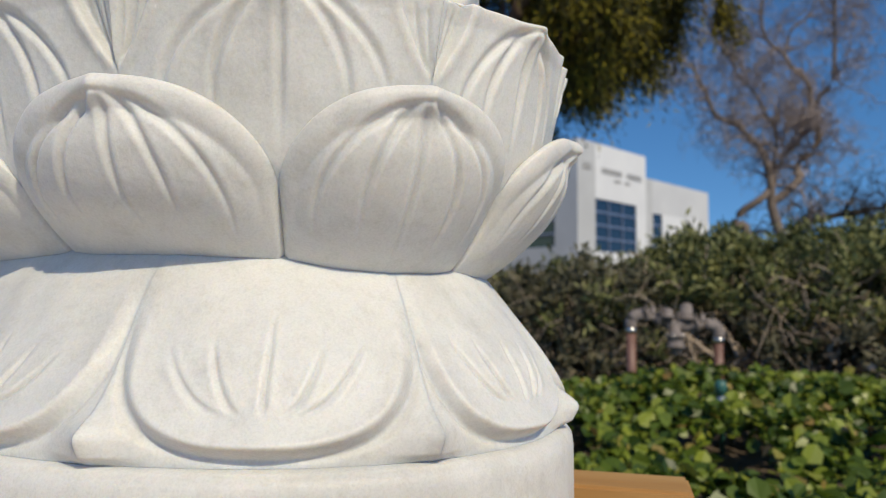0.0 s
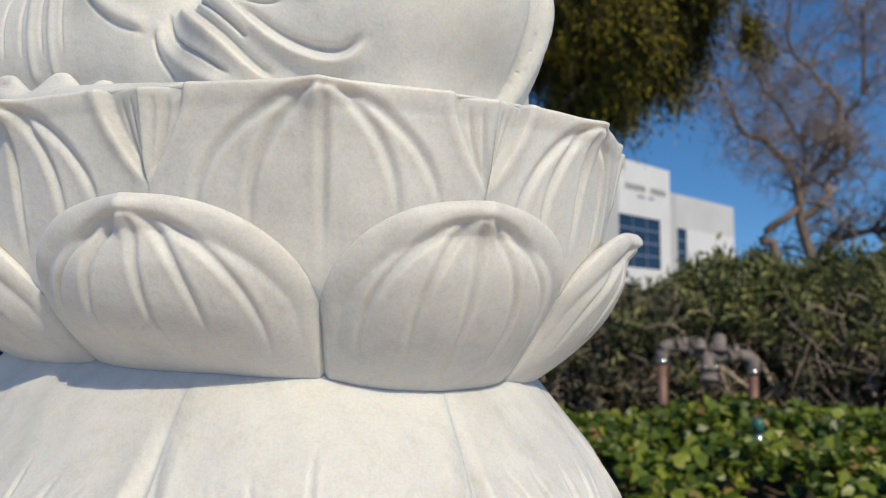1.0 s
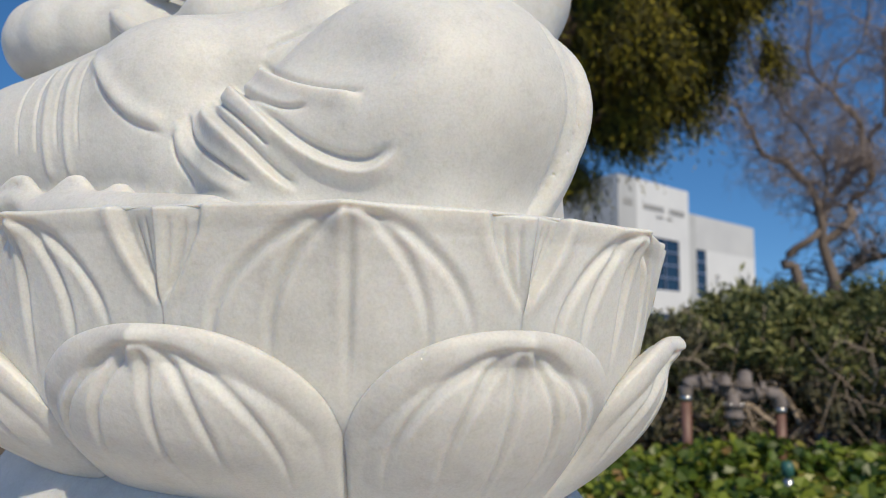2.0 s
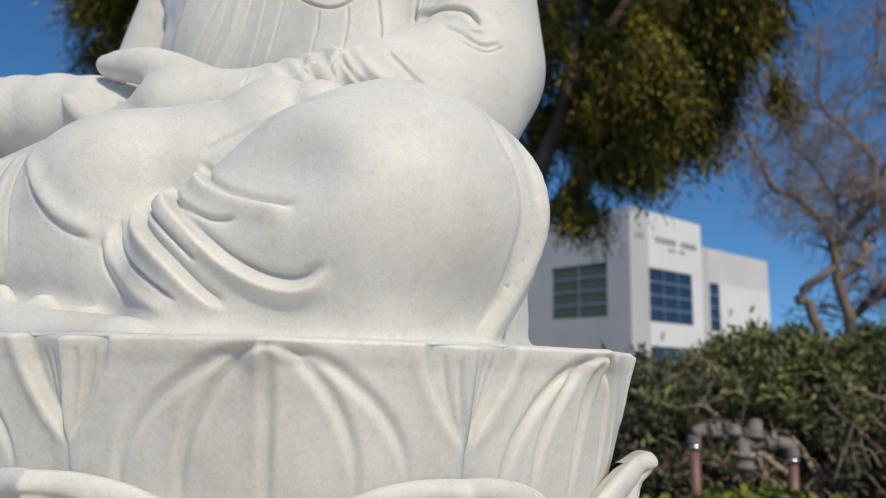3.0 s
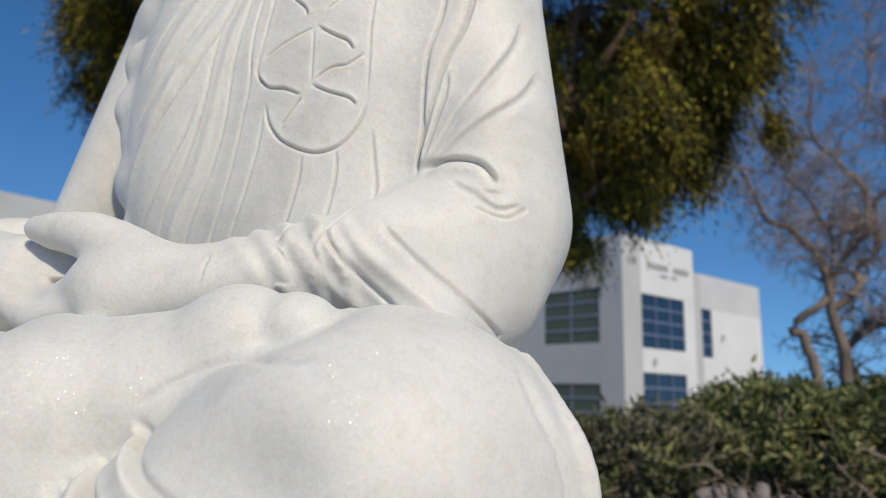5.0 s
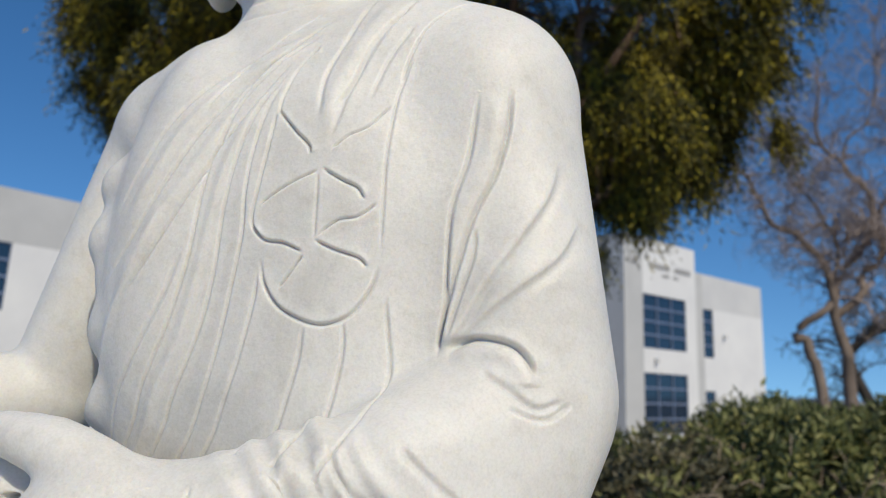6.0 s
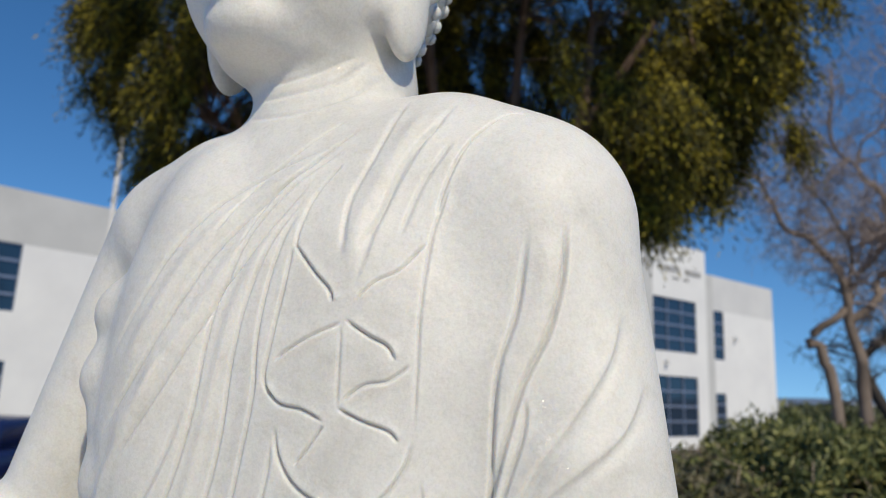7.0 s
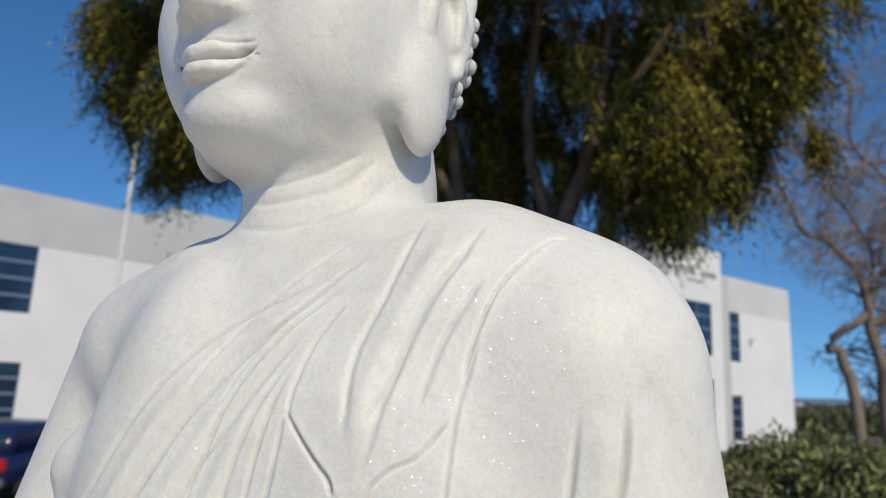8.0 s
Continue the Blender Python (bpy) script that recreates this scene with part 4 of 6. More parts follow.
fold("cut", 0.00216, 0.00252, -0.02, 0.09, (-0.033, 1.639), (-0.064, 1.612), (-0.091, 1.586), (-0.112, 1.555), (-0.126, 1.526))
fold("cut", 0.00202, 0.00216, -0.03, 0.07, (-0.042, 1.605), (-0.061, 1.575), (-0.07, 1.545), (-0.071, 1.524))
fold("cut", 0.0036, 0.00252, -0.04, 0.09, (0.042, 1.646), (0.021, 1.62), (0.006, 1.589), (-0.004, 1.555), (-0.018, 1.523))
fold("cut", 0.00187, 0.00302, -0.03, 0.1, (0.111, 1.653), (0.092, 1.652), (0.076, 1.637), (0.059, 1.615), (0.049, 1.591), (0.043, 1.57), (0.04, 1.55))
fold("cut", 0.00252, 0.00396, -0.05, 0.05, (0.111, 1.545), (0.104, 1.483), (0.092, 1.441), (0.089, 1.406), (0.088, 1.354), (0.082, 1.31))
fold("cut", 0.00288, 0.00504, -0.04, 0.06, (0.139, 1.552), (0.136, 1.507), (0.126, 1.465), (0.109, 1.428), (0.097, 1.384), (0.086, 1.337), (0.083, 1.313))
fold("ridge", 0.01, 0.0032, -0.03, 0.05, (0.127, 1.545), (0.121, 1.488), (0.104, 1.442), (0.096, 1.406), (0.091, 1.354))
fold("hem", 0.005, 0.00375, -0.05, 0.08, (0.18, 1.489), (0.171, 1.449), (0.146, 1.407), (0.121, 1.372), (0.101, 1.334), (0.085, 1.312))
fold("hem", 0.005, 0.003, -0.04, 0.09, (0.198, 1.435), (0.179, 1.396), (0.145, 1.367), (0.116, 1.343), (0.091, 1.316))
fold("cut", 0.00216, 0.00288, -0.04, 0.05, (0.112, 1.419), (0.11, 1.393), (0.099, 1.355), (0.091, 1.325))
fold("cut", 0.00324, 0.00612, -0.05, 0.04, (0.088, 1.319), (0.112, 1.328), (0.141, 1.324), (0.155, 1.313), (0.162, 1.299))
fold("ridge", 0.008, 0.0032, -0.05, 0.04, (0.093, 1.31), (0.117, 1.318), (0.141, 1.313), (0.155, 1.298), (0.157, 1.29))
fold("cut", 0.0036, 0.00288, -0.06, 0.04, (0.118, 1.303), (0.141, 1.290), (0.163, 1.276), (0.185, 1.283))
fold("cut", 0.00288, 0.00288, -0.06, 0.04, (0.142, 1.276), (0.169, 1.268), (0.19, 1.281))
fold("ridge", 0.007, 0.004, -0.085, -0.02, (0.03, 1.263), (0.052, 1.23), (0.081, 1.205), (0.16, 1.145), (0.199, 1.119))
fold("cut", 0.0036, 0.0036, -0.085, -0.02, (0.021, 1.255), (0.037, 1.222), (0.097, 1.166), (0.118, 1.142))
fold("ridge", 0.006, 0.004, -0.085, -0.02, (0.012, 1.246), (0.023, 1.219), (0.033, 1.195), (0.096, 1.144))
fold("ridge", 0.006, 0.0032, -0.085, -0.03, (-0.005, 1.244), (-0.007, 1.222), (-0.014, 1.203), (0.021, 1.166))
fold("cut", 0.0036, 0.00288, -0.085, 0.01, (0.069, 1.25), (0.1, 1.22), (0.146, 1.182), (0.201, 1.125))
fold("cut", 0.0018, 0.00115, -0.14, -0.06, (-0.065, 1.218), (-0.066, 1.207), (-0.067, 1.196), (-0.069, 1.188))
fold("roll", 0.0046, 0.0078, -0.31, -0.15, (-0.057, 1.09), (-0.03, 1.065), (-0.001, 1.048), (0.034, 1.037), (0.065, 1.032))
fold("cut", 0.00288, 0.0036, -0.3, -0.16, (-0.075, 1.068), (-0.038, 1.043), (-0.008, 1.028), (0.018, 1.026))
fold("roll", 0.0048, 0.0088, -0.3, -0.16, (-0.08, 1.071), (-0.044, 1.039), (-0.015, 1.015), (0.012, 0.995), (0.041, 0.982), (0.066, 0.98), (0.09, 0.992))
fold("cut", 0.00288, 0.0036, -0.3, -0.17, (-0.093, 1.057), (-0.053, 1.028), (-0.027, 1.007), (-0.014, 0.995))
fold("roll", 0.0046, 0.0078, -0.3, -0.17, (-0.1, 1.05), (-0.067, 1.022), (-0.036, 0.996), (-0.014, 0.975), (0.006, 0.96))
fold("cut", 0.00288, 0.0036, -0.29, -0.18, (-0.108, 1.039), (-0.092, 1.009), (-0.056, 0.983), (-0.027, 0.965))
fold("ridge", 0.006, 0.004, -0.29, -0.18, (-0.114, 1.032), (-0.105, 1.005), (-0.07, 0.975), (-0.03, 0.956))
fold("cut", 0.00288, 0.00288, -0.26, -0.18, (-0.118, 1.018), (-0.111, 0.996), (-0.092, 0.97))
fold("ridge", 0.008, 0.004, -0.26, -0.15, (-0.216, 1.106), (-0.183, 1.064), (-0.157, 1.041), (-0.121, 1.025))
fold("cut", 0.00432, 0.00288, -0.26, -0.16, (-0.207, 1.086), (-0.186, 1.055), (-0.159, 1.032), (-0.121, 1.016))
for x in (-0.236, -0.262, -0.288, -0.312):
    fold("ridge", 0.006 - 8 * (x + 0.25) ** 2, 0.0026, -0.29, -0.10, (x + 0.010, 1.112), (x, 1.085), (x + 0.001, 1.045), (x + 0.003, 1.005), (x + 0.006, 0.985))
    fold("cut", 0.0026, 0.0022, -0.29, -0.10, (x + 0.020, 1.110), (x + 0.013, 1.080), (x + 0.013, 1.045), (x + 0.016, 1.010))
fold("cut", 0.00432, 0.00252, -0.28, -0.15, (-0.055, 1.094), (-0.032, 1.114), (0.005, 1.128), (0.056, 1.127), (0.083, 1.129))
fold("line", 0.0022, 0.0034, -0.26, -0.12, (0.184, 1.138), (0.205, 1.099), (0.2155, 1.077), (0.2205, 1.047), (0.2150, 1.017), (0.201, 0.983), (0.178, 0.946))
fold("cut", 0.00432, 0.00144, 0.05, 0.15, (-0.158, 1.69), (-0.121, 1.689), (-0.077, 1.701), (-0.047, 1.732))
fold("cut", 0.0036, 0.00115, 0.05, 0.14, (-0.146, 1.704), (-0.118, 1.705), (-0.087, 1.715), (-0.057, 1.735))
fold("cut", 0.00432, 0.0013, 0.03, 0.18, (-0.175, 1.672), (-0.114, 1.665), (-0.064, 1.683), (-0.033, 1.722))


# the pleats of the robe run on down behind the forearm, drawn towards the far hip
for i, (line, kind, width, depth, (y0, y1)) in enumerate(FOLDS):
    x, z = line[-1]
    if line[0][1] > 1.3 and 1.24 < z < 1.31 and -0.24 < x < 0.05:
        FOLDS[i] = ((*line, (x - 0.008, z - 0.03), (x - 0.024, z - 0.062), (x - 0.036, z - 0.085)), kind, width, depth, (y0 - 0.02, y1 + 0.03))


def lip_line(*at):
    return [(p[0], p[2]) for p in (on_face(*a) for a in at)]


# the line between the lips, the edge of the upper lip, and the crease under the lower one
fold("line", 0.0015, 0.0036, -0.05, 0.14, *lip_line((0.1465, -0.014, -0.0752), (0.151, 0.0, -0.0762), (0.1465, 0.013, -0.0752), (0.1345, 0.027, -0.0728), (0.120, 0.044, -0.0652)))
fold("line", 0.0013, 0.0016, -0.05, 0.14, *lip_line((0.1435, 0.0, -0.0612), (0.1425, 0.009, -0.0588), (0.137, 0.020, -0.0618), (0.127, 0.032, -0.0625), (0.118, 0.041, -0.0615)))
fold("line", 0.0022, 0.0020, -0.05, 0.14, *lip_line((0.145, -0.010, -0.0920), (0.1455, 0.0, -0.0930), (0.140, 0.013, -0.0915), (0.132, 0.025, -0.0858), (0.124, 0.034, -0.0770)))


def fold_reach(v, n):
    """For every fold: the points near it, and their distance, side and share along it."""
    for line, kind, width, depth, (y0, y1) in FOLDS:
        c = spline(line, 8 * len(line))
        turned = 1 if line[0][1] > line[-1][1] else -1
        lo, hi = c.min(0) - 6 * width, c.max(0) + 6 * width
        pick = np.flatnonzero((v[:, 0] > lo[0]) & (v[:, 0] < hi[0]) & (v[:, 2] > lo[1]) & (v[:, 2] < hi[1]) & (v[:, 1] > y0) & (v[:, 1] < y1) & (n[:, 1] < 0.15))
        if not len(pick):
            continue
        p = v[pick][:, [0, 2]]
        best, side, along = np.full(len(p), 9.0), np.zeros(len(p)), np.zeros(len(p))
        for i in range(len(c) - 1):
            a, w = c[i], c[i + 1] - c[i]
            t = np.clip(((p - a) @ w) / (w @ w + 1e-12), 0, 1)
            off = p - a - t[:, None] * w
            d = np.hypot(*off.T)
            near = d < best
            best[near] = d[near]
            side[near] = np.sign(w[0] * off[near, 1] - w[1] * off[near, 0]) * (turned if kind == "cut" else 1)
            along[near] = (i + t[near]) / (len(c) - 1)
        yield kind, width, depth, pick, best, side, along


def carve(v, n):
    """Cloth folds, cut or raised along their curves."""
    shift = np.zeros(len(v))
    for kind, width, depth, pick, best, side, along in fold_reach(v, n):
        fade = smoothstep(0, 0.14, along) * (1 - smoothstep(0.84, 1, along))
        face = np.clip(-2.5 * n[pick, 1] + 0.3 + 0.6 * np.maximum(n[pick, 2], 0), 0, 1)
        if kind == "cut":  # the edge of a pleat: a fine groove, the cloth on its right a little proud
            x = side * best / width
            d = -0.95 * depth * np.exp(-((best / (0.8 * width)) ** 2)) + 0.5 * depth * np.exp(-((x / 3.0) ** 2)) / (1 + np.exp(np.clip(-5 * (x - 0.5), -30, 30)))
        elif kind == "line":
            d = -depth * np.exp(-((best / width) ** 2)) + 0.12 * depth * np.exp(-(((best - 2.6 * width) / (1.3 * width)) ** 2))
        elif kind == "roll":  # a rolled fold: a crest below the line that falls off slowly, undercut along its upper side
            x = -side * best / width
            d = depth * (np.exp(-((x / 2.6) ** 2)) / (1 + np.exp(np.clip(-6 * x, -30, 30))) - 0.6 * np.exp(-(((x + 0.8) / 0.75) ** 2)))
        elif kind == "ridge":
            d = depth * np.exp(-((best / width) ** 2))
        else:  # a hem: the cloth on one side of the line lies higher and dies away
            x = -side * best / width
            d = depth * (np.exp(-((x / 3.2) ** 2)) / (1 + np.exp(np.clip(-6 * x, -30, 30))) - 0.5 * np.exp(-(((x + 0.8) / 0.9) ** 2)))
        shift[pick] += d * fade * face
    return v + n * shift[:, None]


def marble_figure():
    c = figure_clay()
    head(c)
    v, f = c.surface()
    v = relax(v, f, 3, 0.5)
    n = normals(v, f)
    groups = {4: f}
    ahead = np.array(on_face(0.12, 0.02, -0.04))
    # the carved parts get a finer mesh, in two steps
    for reach, far in ((3.6, 0.14), (2.2, 0.085)):
        fine = np.linalg.norm(v - ahead, axis=1) < far
        for kind, width, depth, pick, best, side, along in fold_reach(v, n):
            fine[pick[best < reach * width + 0.002]] = True
        if far > 0.1:
            fine |= (v[:, 1] < 0.02) & (v[:, 2] > 1.13) & (v[:, 2] < 1.28) & (v[:, 0] < 0.1)
            fine |= (v[:, 1] < -0.2) & (v[:, 2] < 0.98)
        v, n, groups = refine_some(v, n, groups, fine[groups[4]].any(1))
    v = carve(v, n)
    pile = Pile()
    pile.add(v, groups.pop(4))
    for k, g in groups.items():
        pile.f.setdefault(k, []).append(g)
    curls(pile)
    ob = new("statue", pile.mesh("statue", MARBLE))
    return tagged(ob, "white marble seated meditating statue in a draped robe", "statue")


marble_figure()


# ---- buildings ----
def window(parent, a0, a1, z0, z1, cols, rows, place, deep=0.12, glass=GLASS):
    """A framed window with single panes; place(a, out, z) lays it on its wall."""
    def slab(name, x0, x1, o0, o1, h0, h1, material, under, bevel=0.0):
        bm = box(x0, o0, h0, x1, o1, h1, bevel)
        for vert in bm.verts:
            vert.co = place(*vert.co)
        bmesh.ops.recalc_face_normals(bm, faces=bm.faces)
        return part(name, bm, material, under)

    # black backing sheet stands in for the dark room behind the panes
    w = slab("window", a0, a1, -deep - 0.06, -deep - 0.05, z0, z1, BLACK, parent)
    t = 0.07
    for i in range(cols + 1):
        x = a0 + (a1 - a0) * i / cols
        slab("mullion", max(a0, x - t / 2), min(a1, x + t / 2), -deep - 0.03, -0.03, z0, z1, FRAME, w)
    for j in range(rows + 1):
        h = z0 + (z1 - z0) * j / rows
        thick = 0.12 if 0 < j < rows else t
        slab("transom", a0, a1, -deep - 0.028, -0.034, max(z0, h - thick / 2), min(z1, h + thick / 2), FRAME, w)
    for i in range(cols):
        for j in range(rows):
            x0, x1 = a0 + (a1 - a0) * i / cols + t / 2, a0 + (a1 - a0) * (i + 1) / cols - t / 2
            h0, h1 = z0 + (z1 - z0) * j / rows + t / 2, z0 + (z1 - z0) * (j + 1) / rows - t / 2
            slab("pane", x0, x1, -deep, -deep + 0.012, h0, h1, glass, w)
    return w


def wall_panel(parent, name, a0, a1, z0, z1, holes, place, material, thick=0.3, label=""):
    """A wall with rectangular openings that go through it, built of solid strips round them."""
    xs = sorted({a0, a1, *(h[0] for h in holes), *(h[1] for h in holes)})
    zs = sorted({z0, z1, *(h[2] for h in holes), *(h[3] for h in holes)})
    bm = bmesh.new()
    at = {(i, j): bm.verts.new((x, 0, z)) for i, x in enumerate(xs) for j, z in enumerate(zs)}
    for i in range(len(xs) - 1):
        for j in range(len(zs) - 1):
            x, z = (xs[i] + xs[i + 1]) / 2, (zs[j] + zs[j + 1]) / 2
            if not any(h[0] < x < h[1] and h[2] < z < h[3] for h in holes):
                bm.faces.new((at[i, j], at[i + 1, j], at[i + 1, j + 1], at[i, j + 1]))
    made = bmesh.ops.extrude_face_region(bm, geom=bm.faces[:])
    bmesh.ops.translate(bm, vec=(0, -thick, 0), verts=[g for g in made["geom"] if isinstance(g, bmesh.types.BMVert)])
    for vert in bm.verts:
        vert.co = place(*vert.co)
    bmesh.ops.recalc_face_normals(bm, faces=bm.faces)
    return part(name, bm, material, parent, label)


def face_of(corner, degrees, side):
    """Lays (along, out, up) on a wall that runs from corner in that direction; side: +1 if outwards is to its right."""
    c, s = math.cos(radians(degrees)), math.sin(radians(degrees))
    return lambda a, o, z: Vector((corner[0] + a * c + side * o * s, corner[1] + a * s - side * o * c, z))


def bars(parent, place, a0, a1, z, height, count, material, name="letter"):
    rng = random.Random(count)
    step = (a1 - a0) / count
    for i in range(count):
        if i in (count // 2, count // 2 + 1) and count > 8:
            continue
        bm = box(a0 + i * step + 0.06 * step, 0.005, z, a0 + i * step + step * rng.uniform(0.6, 0.85), 0.06, z + height)
        for vert in bm.verts:
            vert.co = place(*vert.co)
        bmesh.ops.recalc_face_normals(bm, faces=bm.faces)
        part(name, bm, material, parent)


def wall_lamp(parent, place, a, z):
    bm = bmesh.new()
    bmesh.ops.create_cone(bm, segments=12, radius1=0.14, radius2=0.08, depth=0.26, cap_ends=True, matrix=Matrix.Translation((a, 0.2, z)))
    bmesh.ops.create_cube(bm, size=1, matrix=Matrix.LocRotScale((a, 0.08, z + 0.1), None, (0.12, 0.2, 0.12)))
    for vert in bm.verts:
        vert.co = place(*vert.co)
    bmesh.ops.recalc_face_normals(bm, faces=bm.faces)
    part("wall_lamp", bm, STUCCO_GREY, parent, "grey metal wall lamp")


def office_right():
    b = thing("office_building", "white and grey two-storey concrete office building with blue windows", "building", group="office buildings")
    base = -DROP - 0.1
    corner = (4.45, 41.2)
    right = face_of(corner, 48, 1)
    holes = [(1.85, 6.5, 4.15, 7.45), (1.85, 6.5, -0.9, 2.7)]
    wall_panel(b, "wall", 1.85, 7.7, base, 10.93, holes, right, STUCCO, label="white painted concrete wall")
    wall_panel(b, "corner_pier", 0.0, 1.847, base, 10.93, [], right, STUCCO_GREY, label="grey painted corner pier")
    window(b, 1.85, 6.5, 4.15, 7.45, 3, 4, right)
    window(b, 1.85, 6.5, -0.9, 2.7, 3, 4, right)
    left = face_of(corner, 138, -1)
    holes = [(1.72, 6.24, 4.38, 7.75), (1.72, 6.24, -1.4, 1.95)]
    # this side turns from the sun; its grey paint also carries that shade
    wall_panel(b, "side_wall", 0.303, 16.0, base, 10.93, holes, left, STUCCO_GREY, label="grey concrete wall with its shade in the paint")
    window(b, 1.72, 6.24, 4.38, 7.75, 2, 4, left, glass=GREEN_REFLECTION_GLASS)
    window(b, 1.72, 6.24, -1.4, 1.95, 2, 4, left, glass=GREEN_REFLECTION_GLASS)
    lower = lambda a, o, z: right(a, o - 0.35, z)  # noqa: E731
    holes = [(9.15, 10.4, 3.98, 7.25), (9.15, 10.4, -1.05, 1.8)]
    wall_panel(b, "recess_strip", 7.703, 9.147, base, 9.6, [], lower, STUCCO_GREY, label="grey painted recessed strip")
    wall_panel(b, "wing_wall", 9.15, 17.3, base, 7.28, holes, lower, STUCCO, label="white painted concrete wall")
    wall_panel(b, "parapet", 9.15, 17.3, 7.283, 9.6, [], lower, STUCCO_LIGHT, label="light grey parapet band")
    window(b, 9.15, 10.4, 3.98, 7.25, 1, 4, lower)
    window(b, 9.15, 10.4, -1.05, 1.8, 1, 4, lower)
    for x0, x1, z1 in ((0.3, 7.7, 10.7), (7.7, 17.0, 9.4)):
        bm = box(x0, -15.7, base, x1, -0.65, z1 - 0.3)
        for vert in bm.verts:
            vert.co = right(*vert.co)
        bmesh.ops.recalc_face_normals(bm, faces=bm.faces)
        part("roof", bm, STUCCO_GREY, b)
    bars(b, right, 2.5, 7.15, 9.12, 0.34, 18, SIGN)
    bars(b, right, 3.9, 5.7, 8.68, 0.16, 9, SIGN)
    bars(b, right, 0.5, 1.45, 9.15, 0.42, 3, SIGN, "numeral")
    wall_lamp(b, right, 2.95, 3.45)
    wall_lamp(b, lower, 11.6, 5.5)


def office_left():
    b = thing("office_building", "pale grey two-storey concrete office building with a grey parapet", "building", group="office buildings")
    base = -DROP - 0.1
    front = face_of((-21.4, 33.2), 58, 1)
    holes = [(-12.0, -6.25, 4.05, 7.22), (-12.0, -6.25, -1.0, 1.8)]
    wall_panel(b, "wall", -26.0, 0.0, base, 7.2, holes, front, STUCCO, label="white painted concrete wall")
    wall_panel(b, "parapet", -26.0, 0.0, 7.224, 9.78, [], front, STUCCO_GREY, label="grey parapet band")
    window(b, -12.0, -6.25, 4.05, 7.2, 3, 4, front)
    window(b, -12.0, -6.25, -1.0, 1.8, 3, 4, front)
    bm = box(-26, -14, base, -0.02, -0.32, 9.3)
    for vert in bm.verts:
        vert.co = front(*vert.co)
    bmesh.ops.recalc_face_normals(bm, faces=bm.faces)
    part("roof", bm, STUCCO_GREY, b)
    wing = thing("office_wing", "grey concrete wing of an office building", "building", group="office buildings")
    bm = box(0.6, -16.0, base, 16.0, -1.6, 10.9)
    for vert in bm.verts:
        vert.co = front(*vert.co)
    bmesh.ops.recalc_face_normals(bm, faces=bm.faces)
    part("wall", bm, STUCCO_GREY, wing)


office_right()
office_left()


# ---- distance ----
def far_hills():
    rng = np.random.default_rng(5)
    x = np.linspace(-1800, 2600, 120)
    h = 18 + 22 * np.sin(x / 260.0) ** 2 + 14 * np.sin(x / 97.0 + 1) + rng.normal(0, 1.5, len(x))
    y = np.full(len(x), 1700.0)
    v = np.concatenate([np.stack([x, y - 300, np.full(len(x), -5.0)], 1), np.stack([x, y, np.maximum(0.3 * h, 3)], 1), np.stack([x, y + 300, np.full(len(x), -5.0)], 1)])
    tagged(new("backdrop", mesh_np("backdrop", v, grid_faces(3, 120), HILL)), "hazy blue hills on the horizon", "hills", kind="structure")


def far_trees():
    """A low belt of dark trees and shrubs past the parking lot."""
    rng = np.random.default_rng(8)
    pile = Pile()
    for _ in range(70):
        x = rng.uniform(19, 75)
        y = rng.uniform(80, 110)
        r = rng.uniform(1.2, 2.6)
        n = 260
        d = rand_dirs(rng, n)
        p = np.array([x, y, -DROP + r * 0.5]) + d * rng.uniform(0.6, 1, (n, 1)) * (r * 1.3, r, r * 0.8)
        v, f = leaf_arrays(p, rand_dirs(rng, n), rand_dirs(rng, n), rng.uniform(0.4, 0.8, n), rng.uniform(0.3, 0.6, n))
        pile.add(v, f)
    tagged(new("far_shrubs", pile.mesh("far_shrubs", DARK_LEAF, False)), "belt of distant dark green shrubs", "shrubs", kind="stuff")


def far_house(x, y, w, h):
    b = thing("far_building", "small white building far beyond the parking lot", "building", (x, y, -DROP))
    part("wall", box(-w, -3, 0, w, 3, h), STUCCO, b)
    part("roof", box(-w - 0.4, -3.4, h, w + 0.4, 3.4, h + 0.5, 0.1), STUCCO_GREY, b)


def dry_grass():
    """A strip of tall dry grass along the foot of the bank behind the hedge."""
    rng = np.random.default_rng(15)
    n = 9000
    x, y = rng.uniform(2.0, 22, n), rng.uniform(11.0, 15.0, n)
    base = np.stack([x, y, np.array([bank(b) for b in y]) - 0.02], 1)
    way = rng.normal(0, 0.28, (n, 3)) + (0, 0, 1.0)
    v, f = leaf_arrays(base, way, rand_dirs(rng, n), rng.uniform(0.35, 0.85, n), rng.uniform(0.02, 0.04, n), 0.1)
    tagged(new("dry_grass", mesh_np("dry_grass", v, f, STRAW, False)), "strip of tall yellow-green dry grass below the bank", "grass", kind="stuff")


far_hills()
dry_grass()
far_trees()
far_house(46, 118, 4, 2.6)
far_house(30.5, 112, 1.6, 2.5)


